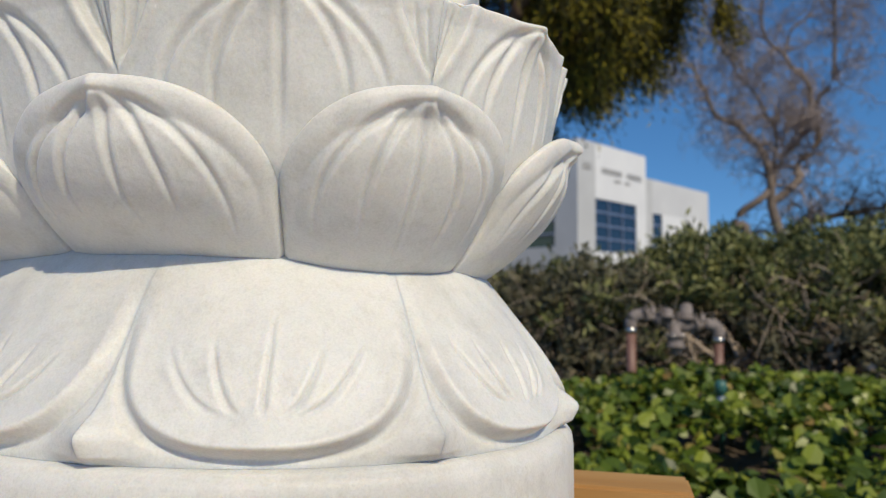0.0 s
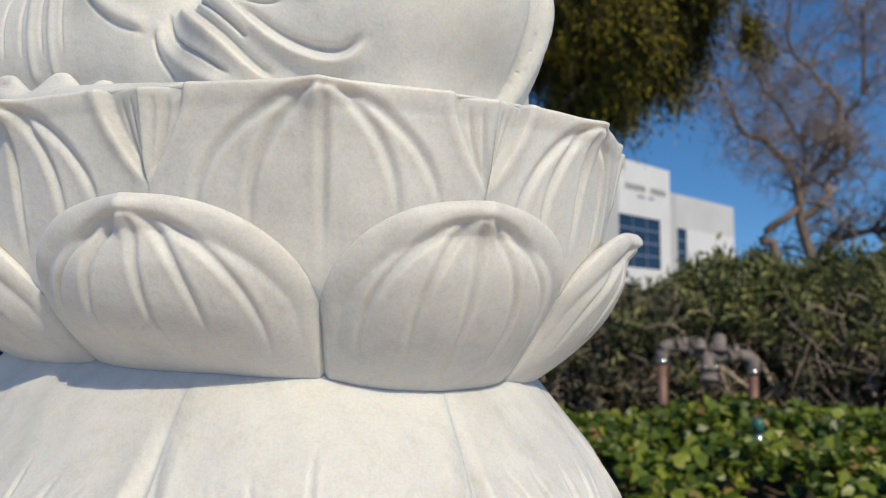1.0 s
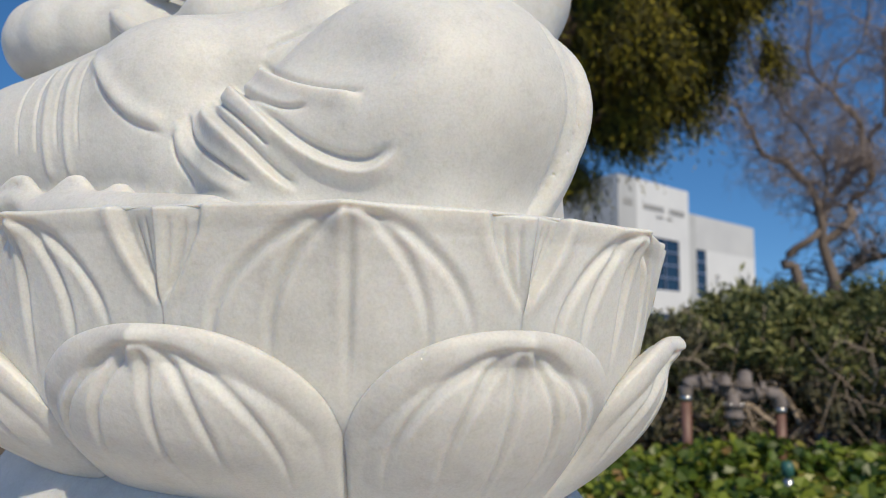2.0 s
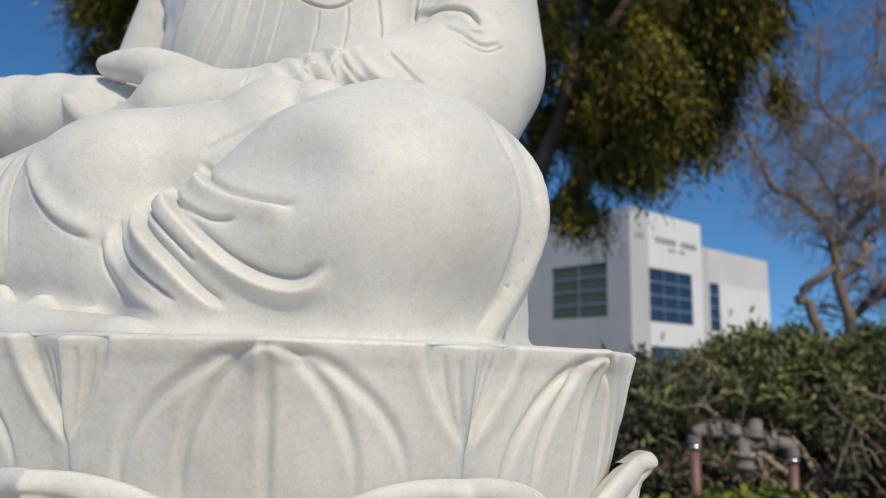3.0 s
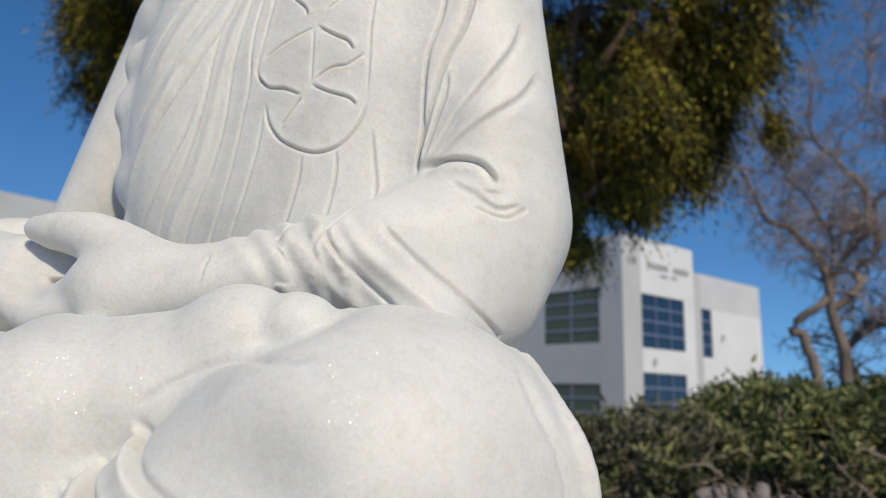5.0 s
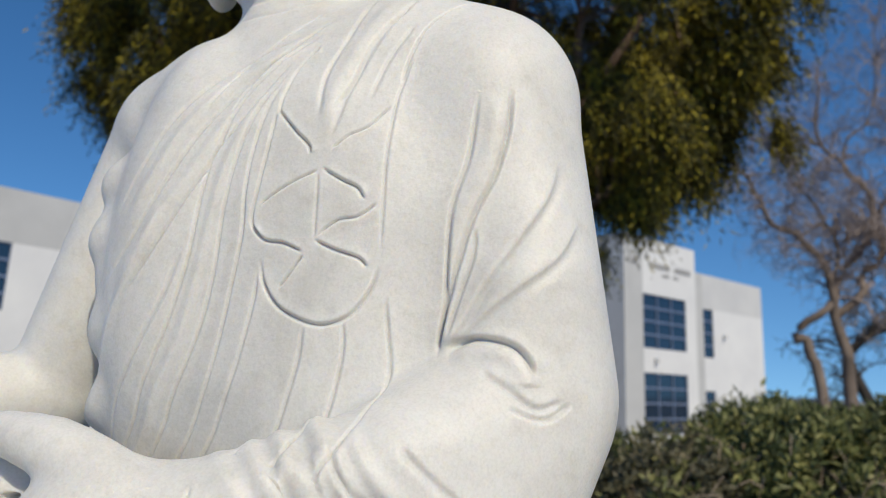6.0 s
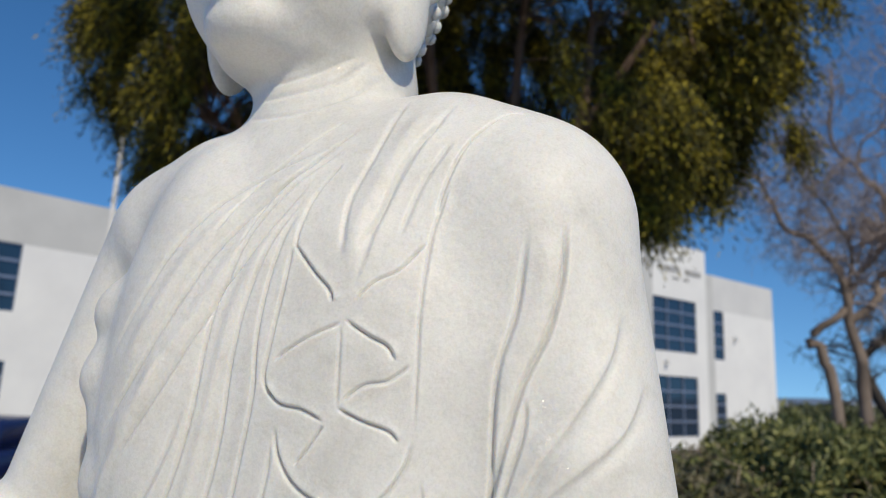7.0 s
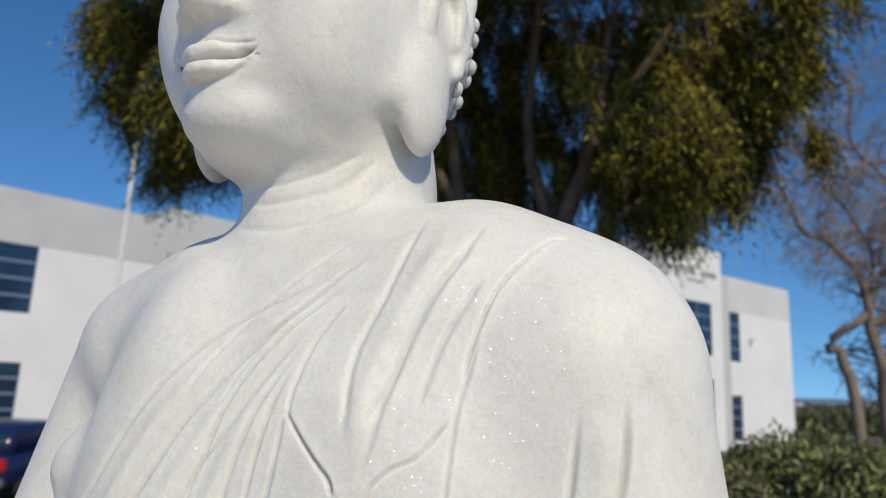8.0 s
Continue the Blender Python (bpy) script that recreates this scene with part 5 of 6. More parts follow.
# ---- parked car ----
def parked_car():
    car = thing("parked_car", "dark blue car parked in the lot, seen from its tail", "car", (-14.3, 16.6, -DROP + 0.012), turn=12)
    def shell(name, sections, material, parent, label=""):
        """A body from cross-sections (y, half width, bottom, top), rounded at the shoulders."""
        rings = []
        for y, w, z0, z1 in sections:
            t = np.linspace(0, 2 * np.pi, 28, endpoint=False)
            c, s = np.cos(t), np.sin(t)
            rings.append(np.stack([w * np.sign(c) * np.abs(c) ** 0.4, np.full(28, y), (z0 + z1) / 2 + (z1 - z0) / 2 * np.sign(s) * np.abs(s) ** 0.4], 1))
        v = np.concatenate(rings)
        n = len(sections)
        i, j = np.meshgrid(np.arange(n - 1), np.arange(28), indexing="ij")
        k = (j + 1) % 28
        q = np.stack([i * 28 + j, i * 28 + k, (i + 1) * 28 + k, (i + 1) * 28 + j], -1).reshape(-1, 4)
        caps = np.stack([np.arange(28)[::-1], np.arange(28) + (n - 1) * 28])
        return part(name, mesh_np(name, v, [q, caps], material), material, parent, label)

    shell("body", [(-2.3, 0.82, 0.45, 1.02), (-2.2, 0.92, 0.32, 1.1), (-1.0, 0.95, 0.28, 1.12), (1.0, 0.95, 0.28, 1.08), (2.0, 0.92, 0.3, 1.0), (2.35, 0.8, 0.4, 0.9)], CAR_PAINT, car)
    shell("cabin", [(-2.05, 0.74, 1.0, 1.45), (-1.75, 0.76, 1.0, 1.74), (-0.4, 0.78, 1.0, 1.84), (0.5, 0.76, 1.0, 1.78), (1.3, 0.72, 1.0, 1.12)], CAR_PAINT, car)
    shell("rear_window", [(-2.10, 0.62, 1.15, 1.46), (-1.9, 0.64, 1.15, 1.62)], GLASS, car, "dark rear window")
    part("bumper", box(-0.86, -2.42, 0.36, 0.86, -2.2, 0.58, 0.05), STEEL, car, "bright bumper")
    for x in (-0.72, 0.72):
        part("tail_light", box(x - 0.14, -2.36, 0.72, x + 0.14, -2.22, 1.02, 0.03), RED, car, "red tail light")
    plate = part("number_plate", box(-0.26, -2.36, 0.66, 0.26, -2.29, 0.80, 0.01), STUCCO, car)
    for i in range(6):
        part("bar", box(-0.2 + i * 0.07, -2.368, 0.69, -0.155 + i * 0.07, -2.361, 0.77), BLACK, plate)
    for x in (-0.82, 0.82):
        for y in (-1.45, 1.4):
            p = np.array([(x - 0.11, y, 0.34), (x - 0.1, y, 0.34), (x + 0.1, y, 0.34), (x + 0.11, y, 0.34)])
            wheel = part("wheel", tube_mesh("wheel", p, (0.29, 0.34, 0.34, 0.29), BLACK, 24), BLACK, car)
            q = np.array([(x - 0.118, y, 0.34), (x + 0.118, y, 0.34)])
            part("rim", tube_mesh("rim", q, (0.2, 0.2), STEEL, 20), STEEL, wheel)


parked_car()


def light_pole():
    pole = thing("light_pole", "slim pale street light pole", "street lamp", (-16.1, 22, -DROP))
    part("shaft", tube_mesh("shaft", [(0, 0, 0), (0, 0, 0.5), (0, 0, 0.52), (0.0, 0, 12.2)], (0.2, 0.2, 0.11, 0.08), POLE, 10), POLE, pole)
    part("arm", tube_mesh("arm", [(0, 0, 12.1), (0.3, 0, 12.3), (1.4, 0, 12.35)], (0.05, 0.045, 0.04), POLE, 8), POLE, pole)
    part("lamp_head", box(1.2, -0.16, 12.28, 1.9, 0.16, 12.42, 0.03), POLE, pole)


light_pole()


# ---- trees ----
def grow(rng, start, way, length, radius, depth, out, tips, wiggle=0.25, lift=0.1, spread=0.7, taper=0.62, steps=7, kids=(2, 3)):
    """A limb that wanders and forks; out collects (points, radii), tips the ends and the ways of the last ones."""
    p, d = np.array(start, float), np.array(way, float)
    pts, rad = [p.copy()], [radius]
    steps = 3 if depth < 2 else steps
    for i in range(steps):
        d = d + rng.normal(0, wiggle, 3) + (0, 0, lift)
        d /= np.linalg.norm(d)
        p = p + d * length / steps
        pts.append(p.copy())
        rad.append(radius * (1 - (1 - taper) * (i + 1) / steps))
    out.append((np.array(pts), np.array(rad), depth))
    tips.append((np.array(pts), d.copy(), depth))
    if depth == 0:
        return
    for k in range(rng.integers(kids[0], kids[1] + 1)):
        at = pts[-1] if k < 2 else pts[rng.integers(steps // 2, steps)]
        w = d + rng.normal(0, spread, 3)
        w /= np.linalg.norm(w)
        grow(rng, at, w, length * rng.uniform(0.62, 0.85), radius * taper * (0.95 if k == 0 else rng.uniform(0.6, 0.85)), depth - 1, out, tips, wiggle, lift, spread, taper, steps, kids)


def limbs_mesh(name, limbs, material):
    pile = Pile()
    for pts, rad, depth in limbs:
        sides = 10 if rad[0] > 0.06 else 5 if rad[0] > 0.02 else 3
        count = 2 * len(pts) if rad[0] > 0.02 else len(pts)
        v, f = tube_arrays(spline(pts, count), np.interp(np.linspace(0, 1, count), np.linspace(0, 1, len(rad)), rad), sides)
        pile.add(v, f)
    return pile.mesh(name, material)


def tuft(rng, pile, at, wide, tall, sprigs, leaf, lean):
    """A hanging tuft: sprigs that start near its crown, arch out and droop, with thin leaflets along them."""
    m = 9
    n = sprigs * m
    out = rand_dirs(rng, sprigs) * (1, 1, 0.35) + lean
    start = np.asarray(at) + rng.normal(0, 0.28, (sprigs, 3)) * (wide, wide, tall)
    t = np.tile(np.linspace(0.08, 1, m), sprigs)[:, None]
    s, w = np.repeat(start, m, 0), np.repeat(out, m, 0)
    reach = np.repeat(rng.uniform(0.5, 1.1, sprigs), m)[:, None]
    p = s + w * t * reach * wide * 0.75 + np.array([0, 0, -1.0]) * (t**1.7 * reach * tall * 0.8)
    side = np.cross(w, (0, 0, 1.0)) * np.where(np.arange(n) % 2, 1, -1)[:, None]
    d = side * 0.6 + w * 0.5 + rng.normal(0, 0.35, (n, 3)) + np.array([0, 0, -1.0])
    v, f = leaf_arrays(p, d, rand_dirs(rng, n), leaf * rng.uniform(0.7, 1.4, n), leaf * 0.22 * rng.uniform(0.7, 1.3, n), 0.12)
    pile.add(v, f)


CROWN_X = -1.15
CROWN_LOW = ((-7, -6.3, -5.6, -4.8, -3.6, -1.0, 0.6, 1.2, 2.6, 4.0, 5.0), (7.8, 6.3, 5.7, 5.4, 5.7, 6.3, 6.4, 5.8, 4.8, 5.4, 7.2))
STRAYS = ((1.25, -0.2, 4.1), (1.5, -0.2, 3.95), (1.45, -0.1, 4.4))


def big_tree():
    tree = thing("pepper_tree", "large evergreen tree with feathery yellow-green drooping foliage", "tree", (-0.9, 9.8, bank(9.8)))
    rng = np.random.default_rng(21)
    limbs = []
    for pts, r0, r1 in (
        ([(0, 0, -0.1), (0.25, 0, 1.6), (0.5, 0, 3.2), (0.85, -0.1, 4.6), (1.3, -0.1, 5.9), (1.5, -0.2, 7.6)], 0.26, 0.06),
        ([(0.45, 0, 3.0), (0.95, -0.1, 3.9), (1.55, -0.2, 4.6), (2.3, -0.2, 5.2), (3.2, -0.3, 6.4)], 0.11, 0.03),
        ([(0, 0, -0.1), (-0.35, 0, 1.8), (-0.5, 0.05, 3.6), (-0.75, 0.1, 5.2), (-1.1, 0, 7.2)], 0.22, 0.07),
        ([(-0.5, 0.05, 3.4), (-1.7, 0.2, 4.6), (-3.2, 0.2, 5.6), (-4.8, 0, 6.3)], 0.12, 0.04),
        ([(-0.75, 0.1, 5.0), (-1.8, -0.4, 6.4), (-3.4, -0.6, 7.8)], 0.1, 0.03),
        ([(0.8, 0, 4.4), (0.3, 0.3, 6.0), (0.4, 0.3, 8.0), (0.6, 0.2, 10.0)], 0.12, 0.04),
        ([(1.3, -0.1, 5.9), (2.4, -0.9, 7.4), (3.2, -1.4, 9.0)], 0.08, 0.03),
        ([(-0.9, 0.05, 6.0), (-0.9, -1.2, 7.8), (-0.4, -2.0, 9.6)], 0.09, 0.03),
    ):
        limbs.append((np.array(pts, float), np.linspace(r0, r1, len(pts)), 1))
    pile = Pile()
    # tufts crowd the outside of a tall crown, with loose ones within; the underside hangs lower at both ends
    tufts, boughs = [], []
    while len(boughs) < 104:
        p = rng.uniform((-7.6, -3.6, 4.0), (5.0, 3.4, 13.4))
        q = (p - (CROWN_X, -0.1, 8.6)) / (5.75, 3.5, 4.7)
        low = np.interp(p[0], CROWN_LOW[0], CROWN_LOW[1])
        hollow = -1.1 < p[0] < 1.5 and p[1] < 0.5 and p[2] < 8.2
        if q @ q > 1 or hollow or (q @ q < 0.3 and rng.uniform() < 0.6) or p[2] < low or any(np.linalg.norm((p - b) * (1, 0.8, 1.1)) < 0.90 for b in boughs):
            continue
        boughs.append(p)
        for _ in range(5):
            tufts.append(p + rng.normal(0, 1, 3) * (0.27, 0.27, 0.2))
    for x, y, z in ((2.4, -1.2, 5.5), (2.9, -0.6, 6.0), (3.4, -0.8, 6.6), (2.8, 0.4, 5.4), (3.6, 0.2, 6.1), (3.1, -1.4, 7.2), (3.9, -0.4, 7.0), (2.2, -0.2, 5.0)):
        for _ in range(5):
            tufts.append(np.array((x, y, z)) + rng.normal(0, 1, 3) * (0.3, 0.27, 0.25))
    # crown roof added out of sight, towards the sun, to shade the hollow below
    roof = 0
    while roof < 100:
        p = rng.uniform((-4.2, -5.2, 8.7), (3.0, -0.6, 10.8))
        boughs.append(p)
        roof += 1
        for _ in range(4):
            tufts.append(p + rng.normal(0, 1, 3) * (0.35, 0.35, 0.2))
    while len(boughs) < 272:
        p = rng.uniform((-5.7, 0.6, 5.7), (3.2, 3.2, 9.8))
        if any(np.linalg.norm(p - b) < 0.6 for b in boughs):
            continue
        boughs.append(p)
        for _ in range(3):
            tufts.append(p + rng.normal(0, 1, 3) * (0.3, 0.3, 0.25))
    hub = np.array([CROWN_X, 0, 7.4])
    for b in tufts:
        lean = (b - hub) / np.linalg.norm(b - hub) * 0.7
        tuft(rng, pile, b, rng.uniform(0.26, 0.46), rng.uniform(0.5, 0.9), 40 if b[2] > 8.6 else 84, 0.118, lean)
    for x, y, z0 in STRAYS:
        for _ in range(3):
            tuft(rng, pile, (x + rng.normal(0, 0.14), y + rng.normal(0, 0.2), z0 + rng.normal(0, 0.14)), 0.32, 0.55, 50, 0.10, np.array([0, 0, 0.0]))
    # thin twigs carry the tufts from the nearest limb
    joints = np.concatenate([spline(pts, 24)[8:] for pts, _, _ in limbs])
    for b in tufts[::2] + [np.array(s) for s in STRAYS]:
        near = joints[np.argmin(np.linalg.norm(joints - b + (0, 0, 0.9), axis=1))]
        mid = (near + b) / 2 + (0, 0, 0.25) + rng.normal(0, 0.12, 3)
        limbs.append((np.array([near, mid, b]), np.array([0.022, 0.014, 0.006]), 1))
    part("trunk", limbs_mesh("trunk", limbs, BARK), BARK, tree, "brown forked trunk and limbs")
    part("crown", pile.mesh("crown", TREE_LEAF, False), TREE_LEAF, tree, "feathery yellow-green foliage")


def bare_tree(name, label, at, limbs, depth, material, twigs, seed, size, bare=0.0):
    tree = thing(name, label, "tree", at)
    rng = np.random.default_rng(seed)
    out, tips = [], []
    for pts, r0, r1 in limbs:
        pts = np.array(pts, float)
        out.append((pts, np.linspace(r0, r1, len(pts)), 9))
        for i in range(2, len(pts)):
            if pts[i][2] < bare:
                continue
            d = pts[i] - pts[i - 1]
            for _ in range(6):
                w = d / np.linalg.norm(d) + rng.normal(0, 0.7, 3) * (1, 0.8, 1)
                grow(rng, pts[i], w / np.linalg.norm(w), size * rng.uniform(0.7, 1.2), max(r1 * 0.5, 0.019), depth, out, tips, 0.33, 0.02, 0.7, 0.8, 5, (2, 3))
    part("trunk", limbs_mesh("trunk", [o for o in out if o[2] == 9], material), material, tree, "crooked trunks and limbs")
    part("branchwork", limbs_mesh("branchwork", [o for o in out if o[2] != 9], twigs), twigs, tree, "fine tangled leafless twigs")


big_tree()
BARE_LIMBS = [
    ([(-0.35, 0.00), (-0.50, 3.35), (-0.68, 3.97), (-0.74, 4.37), (-1.00, 4.37), (-0.78, 4.72), (-0.38, 5.00), (-0.08, 5.38), (0.20, 6.04), (0.54, 6.39), (0.86, 6.94)], 0.135, 0.060),
    ([(0.19, 0.00), (0.09, 3.49), (0.10, 3.95), (0.00, 4.44), (-0.11, 4.95), (-0.15, 5.42), (-0.30, 6.18), (-0.65, 6.60), (-0.89, 6.96), (-1.36, 7.12), (-1.58, 7.50), (-1.75, 8.05), (-1.97, 8.36)], 0.150, 0.035),
    ([(-0.09, 4.92), (0.26, 5.19), (0.52, 5.52), (0.59, 5.93), (0.90, 6.18), (1.06, 6.66), (0.93, 7.12), (1.16, 7.60), (1.43, 8.00), (1.58, 9.00), (1.56, 10.19)], 0.110, 0.040),
    ([(0.93, 7.12), (0.87, 7.79), (0.77, 8.15), (0.48, 8.39), (0.33, 8.77), (-0.07, 9.11), (-0.24, 9.65), (-0.11, 10.71)], 0.080, 0.028),
    ([(0.33, 8.77), (0.45, 9.30), (0.86, 9.62), (1.12, 10.21), (1.27, 11.26), (1.28, 12.36)], 0.045, 0.015),
    ([(-0.14, 5.42), (0.04, 6.29), (0.00, 6.81), (-0.16, 7.19), (-0.45, 7.74), (-0.79, 8.07), (-1.02, 8.63), (-1.39, 9.24), (-1.64, 10.01)], 0.060, 0.02),
]
sway = random.Random(5)
bare_tree("bare_tree", "leafless crooked tree with pale brown bark", (6.9, 17, -DROP), [
    ([(x, 0.12 * sway.uniform(-1, 1), z) for x, z in limb], r0, r1) for limb, r0, r1 in BARE_LIMBS
], 4, PALE_BARK, TWIG_BARK, 11, 0.72, 5.3)
bare_tree("dark_tree", "dark leafless tree with drooping limbs", (10.2, 22, -DROP), [
    ([(0, 0, 0), (-0.1, 0, 1.8), (-0.9, 0, 3.3), (-1.2, 0, 4.3), (-0.5, 0, 5.0), (0.6, 0, 5.3), (1.8, 0, 5.5)], 0.2, 0.08),
    ([(-0.1, 0, 1.8), (0.2, 0, 3.6), (1.0, 0, 4.8), (2.2, 0, 5.5), (3.4, 0, 6.4)], 0.17, 0.06),
    ([(0.2, 0, 3.6), (1.4, 0, 4.2), (2.4, 0, 4.6), (3.6, 0, 5.0)], 0.12, 0.05),
], 4, DARK_BARK, DARK_BARK, 12, 0.75)


# ---- planting ----
def shrub(x, y, rx, ry, top, seed, leaf, material, dry, label):
    """A hedge shrub: many thin stems from the ground, and leaf clumps on an uneven dome."""
    s = thing("hedge_shrub", label, "shrub", (x, y, 0), group="hedge shrubs")
    rng = np.random.default_rng(seed)
    out = []
    for _ in range(46):
        a, q = rng.uniform(0, 2 * np.pi), rng.uniform(0.2, 1.0)
        end = np.array([rx * q * math.cos(a), ry * q * math.sin(a), top * math.sqrt(max(0.05, 1 - 0.8 * q * q)) * rng.uniform(0.55, 0.92)])
        mid = end * (0.45, 0.45, 0.5) + rng.normal(0, 0.07, 3)
        out.append((np.array([end * (0.1, 0.1, 0) + (0, 0, -0.03), mid, end * (0.8, 0.8, 0.8) + rng.normal(0, 0.05, 3), end]), np.array([0.012, 0.010, 0.007, 0.004]) * rng.uniform(0.6, 1.5), 1))
    for _ in range(9):
        a = rng.uniform(-2.6, -0.5)
        base = np.array([rx * 0.8 * math.cos(a), ry * 0.75 * math.sin(a), rng.uniform(0.15, 0.45) * top])
        tip = base + np.array([rng.normal(0, 0.22), rng.uniform(-0.12, 0.1), rng.uniform(0.05, 0.3)])
        out.append((np.array([base, (base + tip) / 2 + rng.normal(0, 0.04, 3), tip]), np.array([0.019, 0.015, 0.008]), 1))
    for _ in range(240):
        base = np.array([rng.uniform(-rx, rx), rng.uniform(-ry, 0.3 * ry), rng.uniform(0.15, 0.75) * top])
        tip = base + rng.normal(0, 0.13, 3)
        out.append((np.array([base, (base + tip) / 2 + rng.normal(0, 0.03, 3), tip]), np.array([0.005, 0.004, 0.002]), 1))
    part("branchwork", limbs_mesh("branchwork", out, TWIG), TWIG, s, "bare brown twigs and stems")
    pile, faded = Pile(), Pile()
    clumps = 250
    for c in range(clumps):
        a, q = rng.uniform(0, 2 * np.pi), math.sqrt(rng.uniform(0, 1))
        hill = top * (1 - 0.35 * q**3) * (1 + 0.17 * noise.noise(Vector((x + rx * q * math.cos(a) * 2, y + ry * q * math.sin(a) * 2, seed))))
        depth = rng.uniform(0, 1) ** 1.6
        z = hill * (1 - 0.8 * depth)
        at = np.array([rx * q * math.cos(a), ry * q * math.sin(a), z])
        if z < 0.25 * top and rng.uniform() < 0.5:
            continue
        n = 46
        d = rand_dirs(rng, n) * (1, 1, 0.8) + (0, 0, 0.55)
        p = at + rng.normal(0, 0.045, (n, 3))
        v, f = leaf_arrays(p, d, rand_dirs(rng, n), leaf * rng.uniform(0.6, 1.3, n), leaf * 0.36 * rng.uniform(0.7, 1.3, n), 0.1)
        (faded if ((z < 0.72 * hill or dry > 0.75) and rng.uniform() < dry) else pile).add(v, f)
    part("foliage", pile.mesh("foliage", material, False), material, s)
    if faded.n:
        part("faded_foliage", faded.mesh("faded_foliage", HEDGE_DRY, False), HEDGE_DRY, s, "faded grey-brown leaves low in the shrub")


for i, (x, y, rx, ry, top, dry) in enumerate((
    (0.15, 4.7, 0.75, 0.7, 0.90, 0.8), (0.95, 4.6, 0.65, 0.8, 1.0, 0.8), (1.75, 4.6, 0.7, 0.85, 1.2, 0.75), (2.65, 4.5, 0.75, 0.9, 1.26, 0.7),
    (3.6, 4.5, 0.8, 0.9, 1.28, 0.7), (-0.8, 4.9, 0.7, 0.7, 0.95, 0.7), (-1.9, 4.9, 0.8, 0.7, 1.0, 0.7), (2.1, 5.9, 0.8, 0.7, 1.28, 0.3), (3.2, 5.8, 0.8, 0.7, 1.3, 0.3), (4.6, 5.0, 0.8, 0.9, 1.3, 0.5),
)):
    shrub(x, y, rx, ry, top, 40 + i, 0.075, HEDGE_LEAF, dry, "dense dark green hedge shrub with bare brown twigs below")


def ground_cover():
    """Round glossy leaves on short stalks, heaped over the bed in front of the hedge."""
    rng = np.random.default_rng(77)
    pile = Pile()
    n = 25000
    x, y = rng.uniform(-1.5, 4.2, n), rng.uniform(0.85, 3.75, n)
    keep = np.hypot(x, y) > 0.75
    keep &= np.array([noise.noise(Vector((a * 3.2, b * 3.2, 9))) > -0.16 for a, b in zip(x, y)])
    x, y = x[keep], y[keep]
    n = len(x)
    lump = np.array([noise.noise(Vector((a * 1.8, b * 1.8, 0))) + 0.5 * noise.noise(Vector((a * 4.5, b * 4.5, 3))) for a, b in zip(x, y)])
    rise = 0.10 + (0.20 - 0.07 * smoothstep(1.3, 0.7, x)) * smoothstep(0.9, 2.9, y) + 0.10 * lump
    z = np.maximum(rise, 0.03) * (0.35 + 0.65 * rng.uniform(0, 1, n) ** 0.45)
    size = rng.uniform(0.036, 0.072, n)
    up = rand_dirs(rng, n) * 0.75 + (0.1, -0.25, 0.8)
    up /= np.linalg.norm(up, axis=1)[:, None]
    way = np.cross(up, rand_dirs(rng, n))
    way /= np.linalg.norm(way, axis=1)[:, None] + 1e-9
    side = np.cross(way, up)
    base = np.stack([x, y, z], 1)
    s = size[:, None]
    pts = [base, base + way * s * 0.25 + side * s * 0.5 + up * s * 0.12, base + way * s * 0.75 + side * s * 0.42 + up * s * 0.1, base + way * s * 1.05 - up * s * 0.06, base + way * s * 0.75 - side * s * 0.42 + up * s * 0.1, base + way * s * 0.25 - side * s * 0.5 + up * s * 0.12]
    v = np.stack(pts, 1).reshape(-1, 3)
    k = np.arange(n)[:, None] * 6
    pile.add(v, np.concatenate([k + [0, 1, 2, 3], k + [0, 3, 4, 5]]))
    tagged(new("ground_cover", pile.mesh("ground_cover", IVY, False)), "bed of glossy round green ground cover leaves", "ground cover", kind="stuff")


ground_cover()


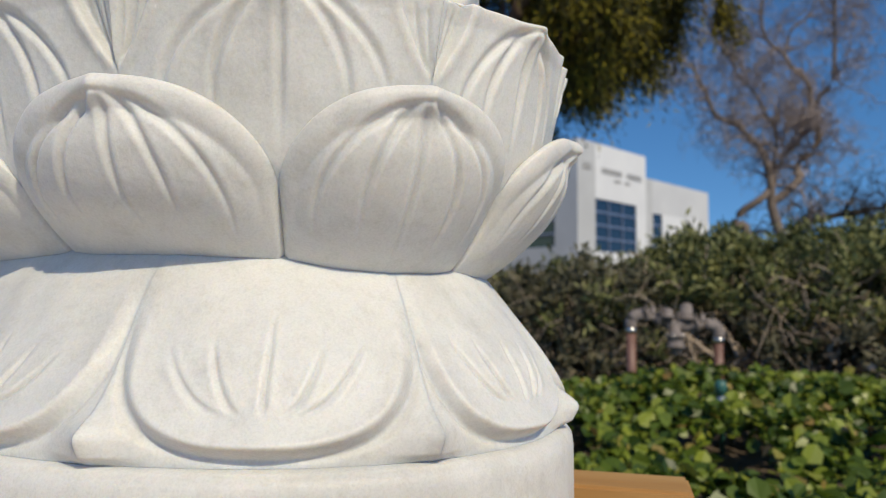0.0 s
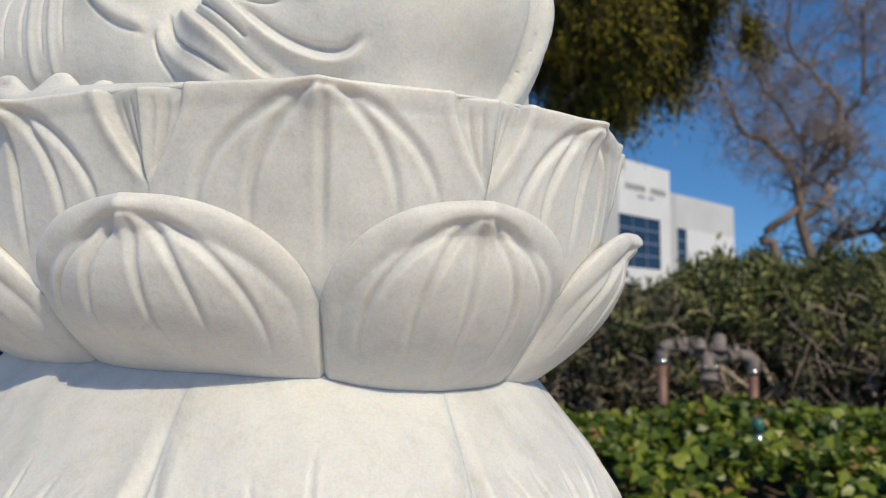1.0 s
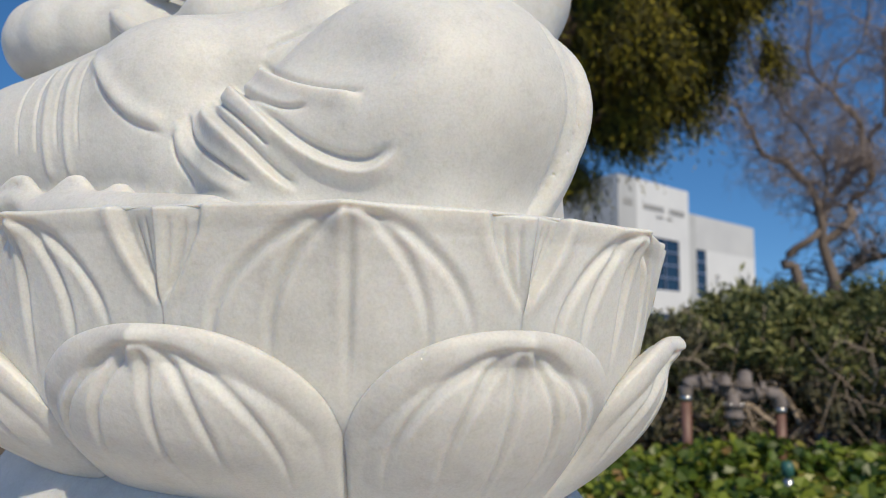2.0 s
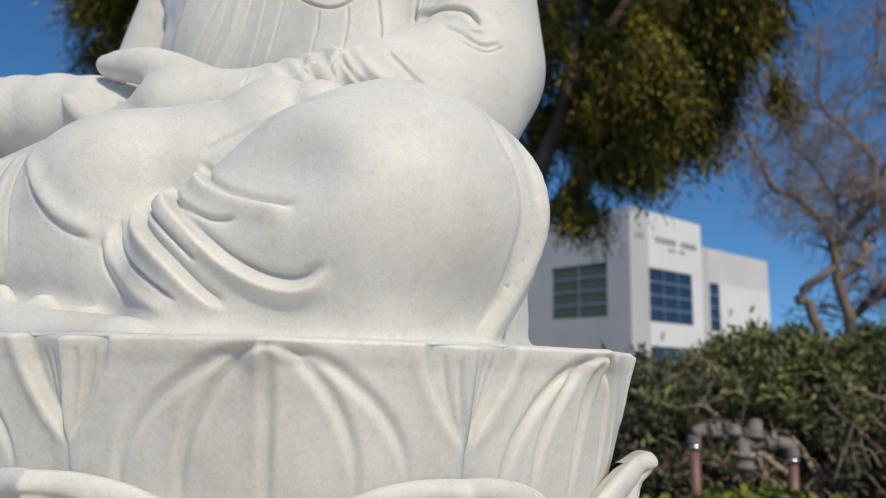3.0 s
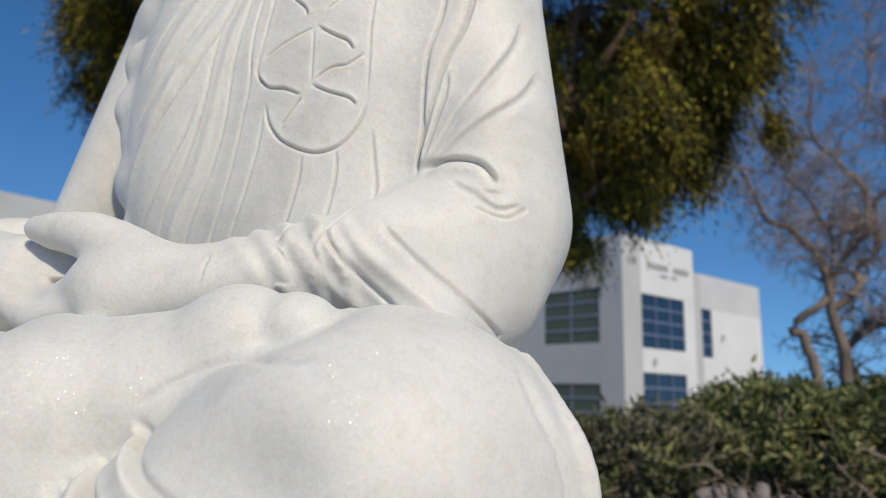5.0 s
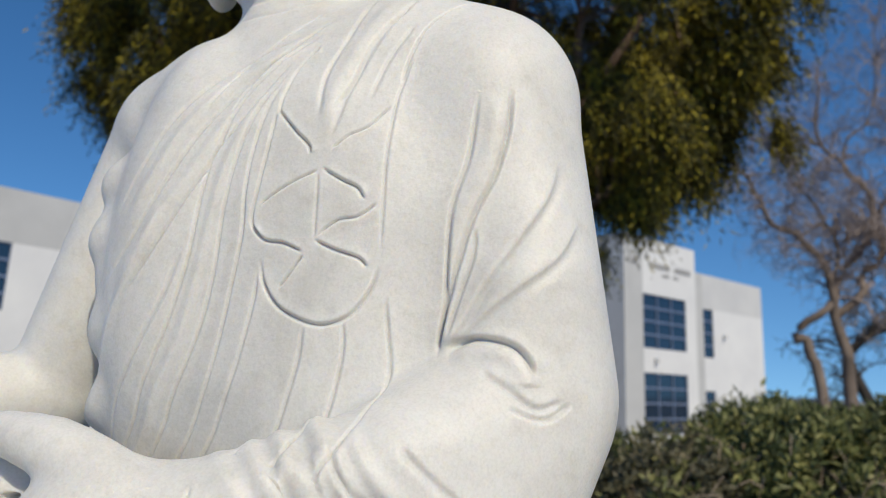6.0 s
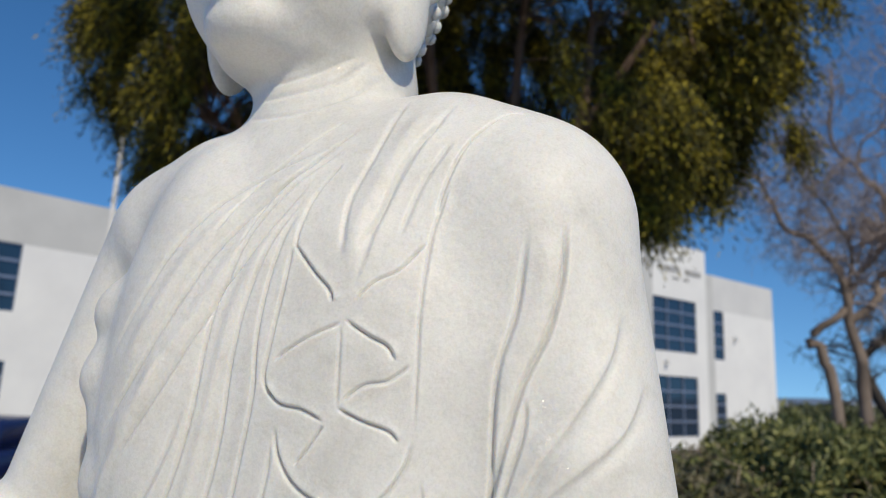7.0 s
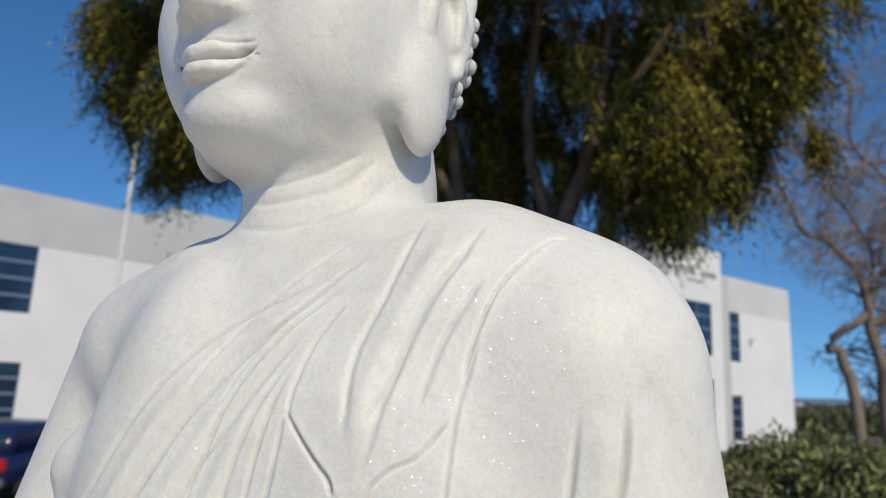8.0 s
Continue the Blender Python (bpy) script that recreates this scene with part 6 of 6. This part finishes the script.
# ---- pipework in the hedge ----
def backflow():
    b = thing("backflow_preventer", "brown backflow preventer pipework with bronze valves in the hedge", "pipework", (0.98, 3.4, 0.0))
    w = 0.50
    part("riser", tube_mesh("riser", [(0, 0, -0.05), (0, 0, 0.54)], (0.029, 0.029), PIPE, 16), PIPE, b, "brown painted riser pipe")
    part("riser", tube_mesh("riser", [(w, 0, -0.05), (w, 0, 0.49)], (0.027, 0.027), PIPE, 16), PIPE, b, "brown painted riser pipe")
    for x, z in ((0, 0.54), (w, 0.49)):
        part("collar", tube_mesh("collar", [(x, 0, z - 0.012), (x, 0, z + 0.018)], (0.034, 0.034), STEEL, 16), STEEL, b, "bright steel collar")
        sx = 1 if x == 0 else -1
        bend = spline([(x, 0, z + 0.016), (x, 0, z + 0.05), (x + sx * 0.02, 0, z + 0.085), (x + sx * 0.075, 0, z + 0.095)], 14)
        part("elbow", tube_mesh("elbow", bend, np.linspace(0.036, 0.036, 14), METAL, 16), METAL, b)
    # two shut-off valves, the double check body with its bonnets, and the relief valve below
    part("body", tube_mesh("body", [(0.06, 0, 0.634), (0.085, 0, 0.632), (0.086, 0, 0.632), (0.10, 0, 0.630), (0.101, 0, 0.630), (0.15, 0, 0.615), (0.151, 0, 0.615), (0.17, 0, 0.61), (0.171, 0, 0.61), (0.23, 0, 0.585), (0.32, 0, 0.575), (0.37, 0, 0.58), (0.371, 0, 0.58), (0.385, 0, 0.582), (0.386, 0, 0.582), (0.45, 0, 0.585)], (0.028, 0.028, 0.041, 0.041, 0.028, 0.03, 0.043, 0.043, 0.034, 0.046, 0.046, 0.036, 0.043, 0.043, 0.028, 0.028), METAL, 16), METAL, b, "grey bronze valve body")
    for x, z, r, h, dy in ((0.125, 0.64, 0.020, 0.035, -0.01), (0.205, 0.62, 0.040, 0.045, -0.03), (0.315, 0.61, 0.046, 0.085, -0.02), (0.41, 0.60, 0.020, 0.035, -0.01)):
        v = part("valve", tube_mesh("valve", [(x, dy, z - 0.03), (x, dy, z), (x, dy, z + 0.001), (x, dy, z + 0.010), (x, dy, z + 0.011), (x, dy, z + h), (x, dy, z + h + 0.012)], (r * 0.7, r * 0.8, r * 1.12, r * 1.12, r * 0.85, r * 0.75, r * 0.3), METAL, 14), METAL, b)
        if r < 0.03:
            part("handle", box(x - 0.012, dy - 0.008, z + h + 0.008, x + 0.075, dy + 0.008, z + h + 0.012, 0.001), METAL, v, "flat valve handle")
    rv = part("relief_valve", tube_mesh("relief_valve", [(0.25, -0.02, 0.57), (0.25, -0.03, 0.52), (0.25, -0.03, 0.519), (0.25, -0.03, 0.505), (0.25, -0.03, 0.504), (0.25, -0.035, 0.46), (0.25, -0.035, 0.459), (0.25, -0.035, 0.445), (0.25, -0.035, 0.444), (0.25, -0.035, 0.41), (0.25, -0.035, 0.40)], (0.03, 0.036, 0.056, 0.056, 0.046, 0.046, 0.055, 0.055, 0.04, 0.035, 0.02), METAL, 16), METAL, b, "grey bronze relief valve")
    for k in range(6):
        ax, ay = 0.25 + 0.049 * math.cos(k * 1.047), -0.03 + 0.049 * math.sin(k * 1.047)
        part("bolt", tube_mesh("bolt", [(ax, ay, 0.498), (ax, ay, 0.528)], (0.006, 0.006), STEEL, 6), STEEL, rv)
    for x, z in ((0.075, 0.65), (0.16, 0.635), (0.26, 0.61), (0.36, 0.60)):
        part("test_cock", tube_mesh("test_cock", [(x, -0.035, z - 0.02), (x, -0.045, z + 0.02), (x, -0.06, z + 0.04)], (0.008, 0.009, 0.006), METAL, 8), METAL, b)


def sprinkler():
    s = thing("sprinkler_riser", "green plastic sprinkler riser with a grey nozzle", "sprinkler", (1.26, 2.62, 0.0))
    part("stem", tube_mesh("stem", [(0, 0, -0.05), (0, 0, 0.27)], (0.012, 0.012), GREEN_PLASTIC, 10), GREEN_PLASTIC, s)
    part("head", tube_mesh("head", [(0, 0, 0.27), (0, 0, 0.275), (0, 0, 0.31), (0, 0, 0.335)], (0.012, 0.026, 0.028, 0.022), GREEN_PLASTIC, 12), GREEN_PLASTIC, s)
    part("nozzle", tube_mesh("nozzle", [(0, 0, 0.20), (0, 0, 0.26)], (0.02, 0.022), STEEL, 12), STEEL, s)


backflow()
sprinkler()
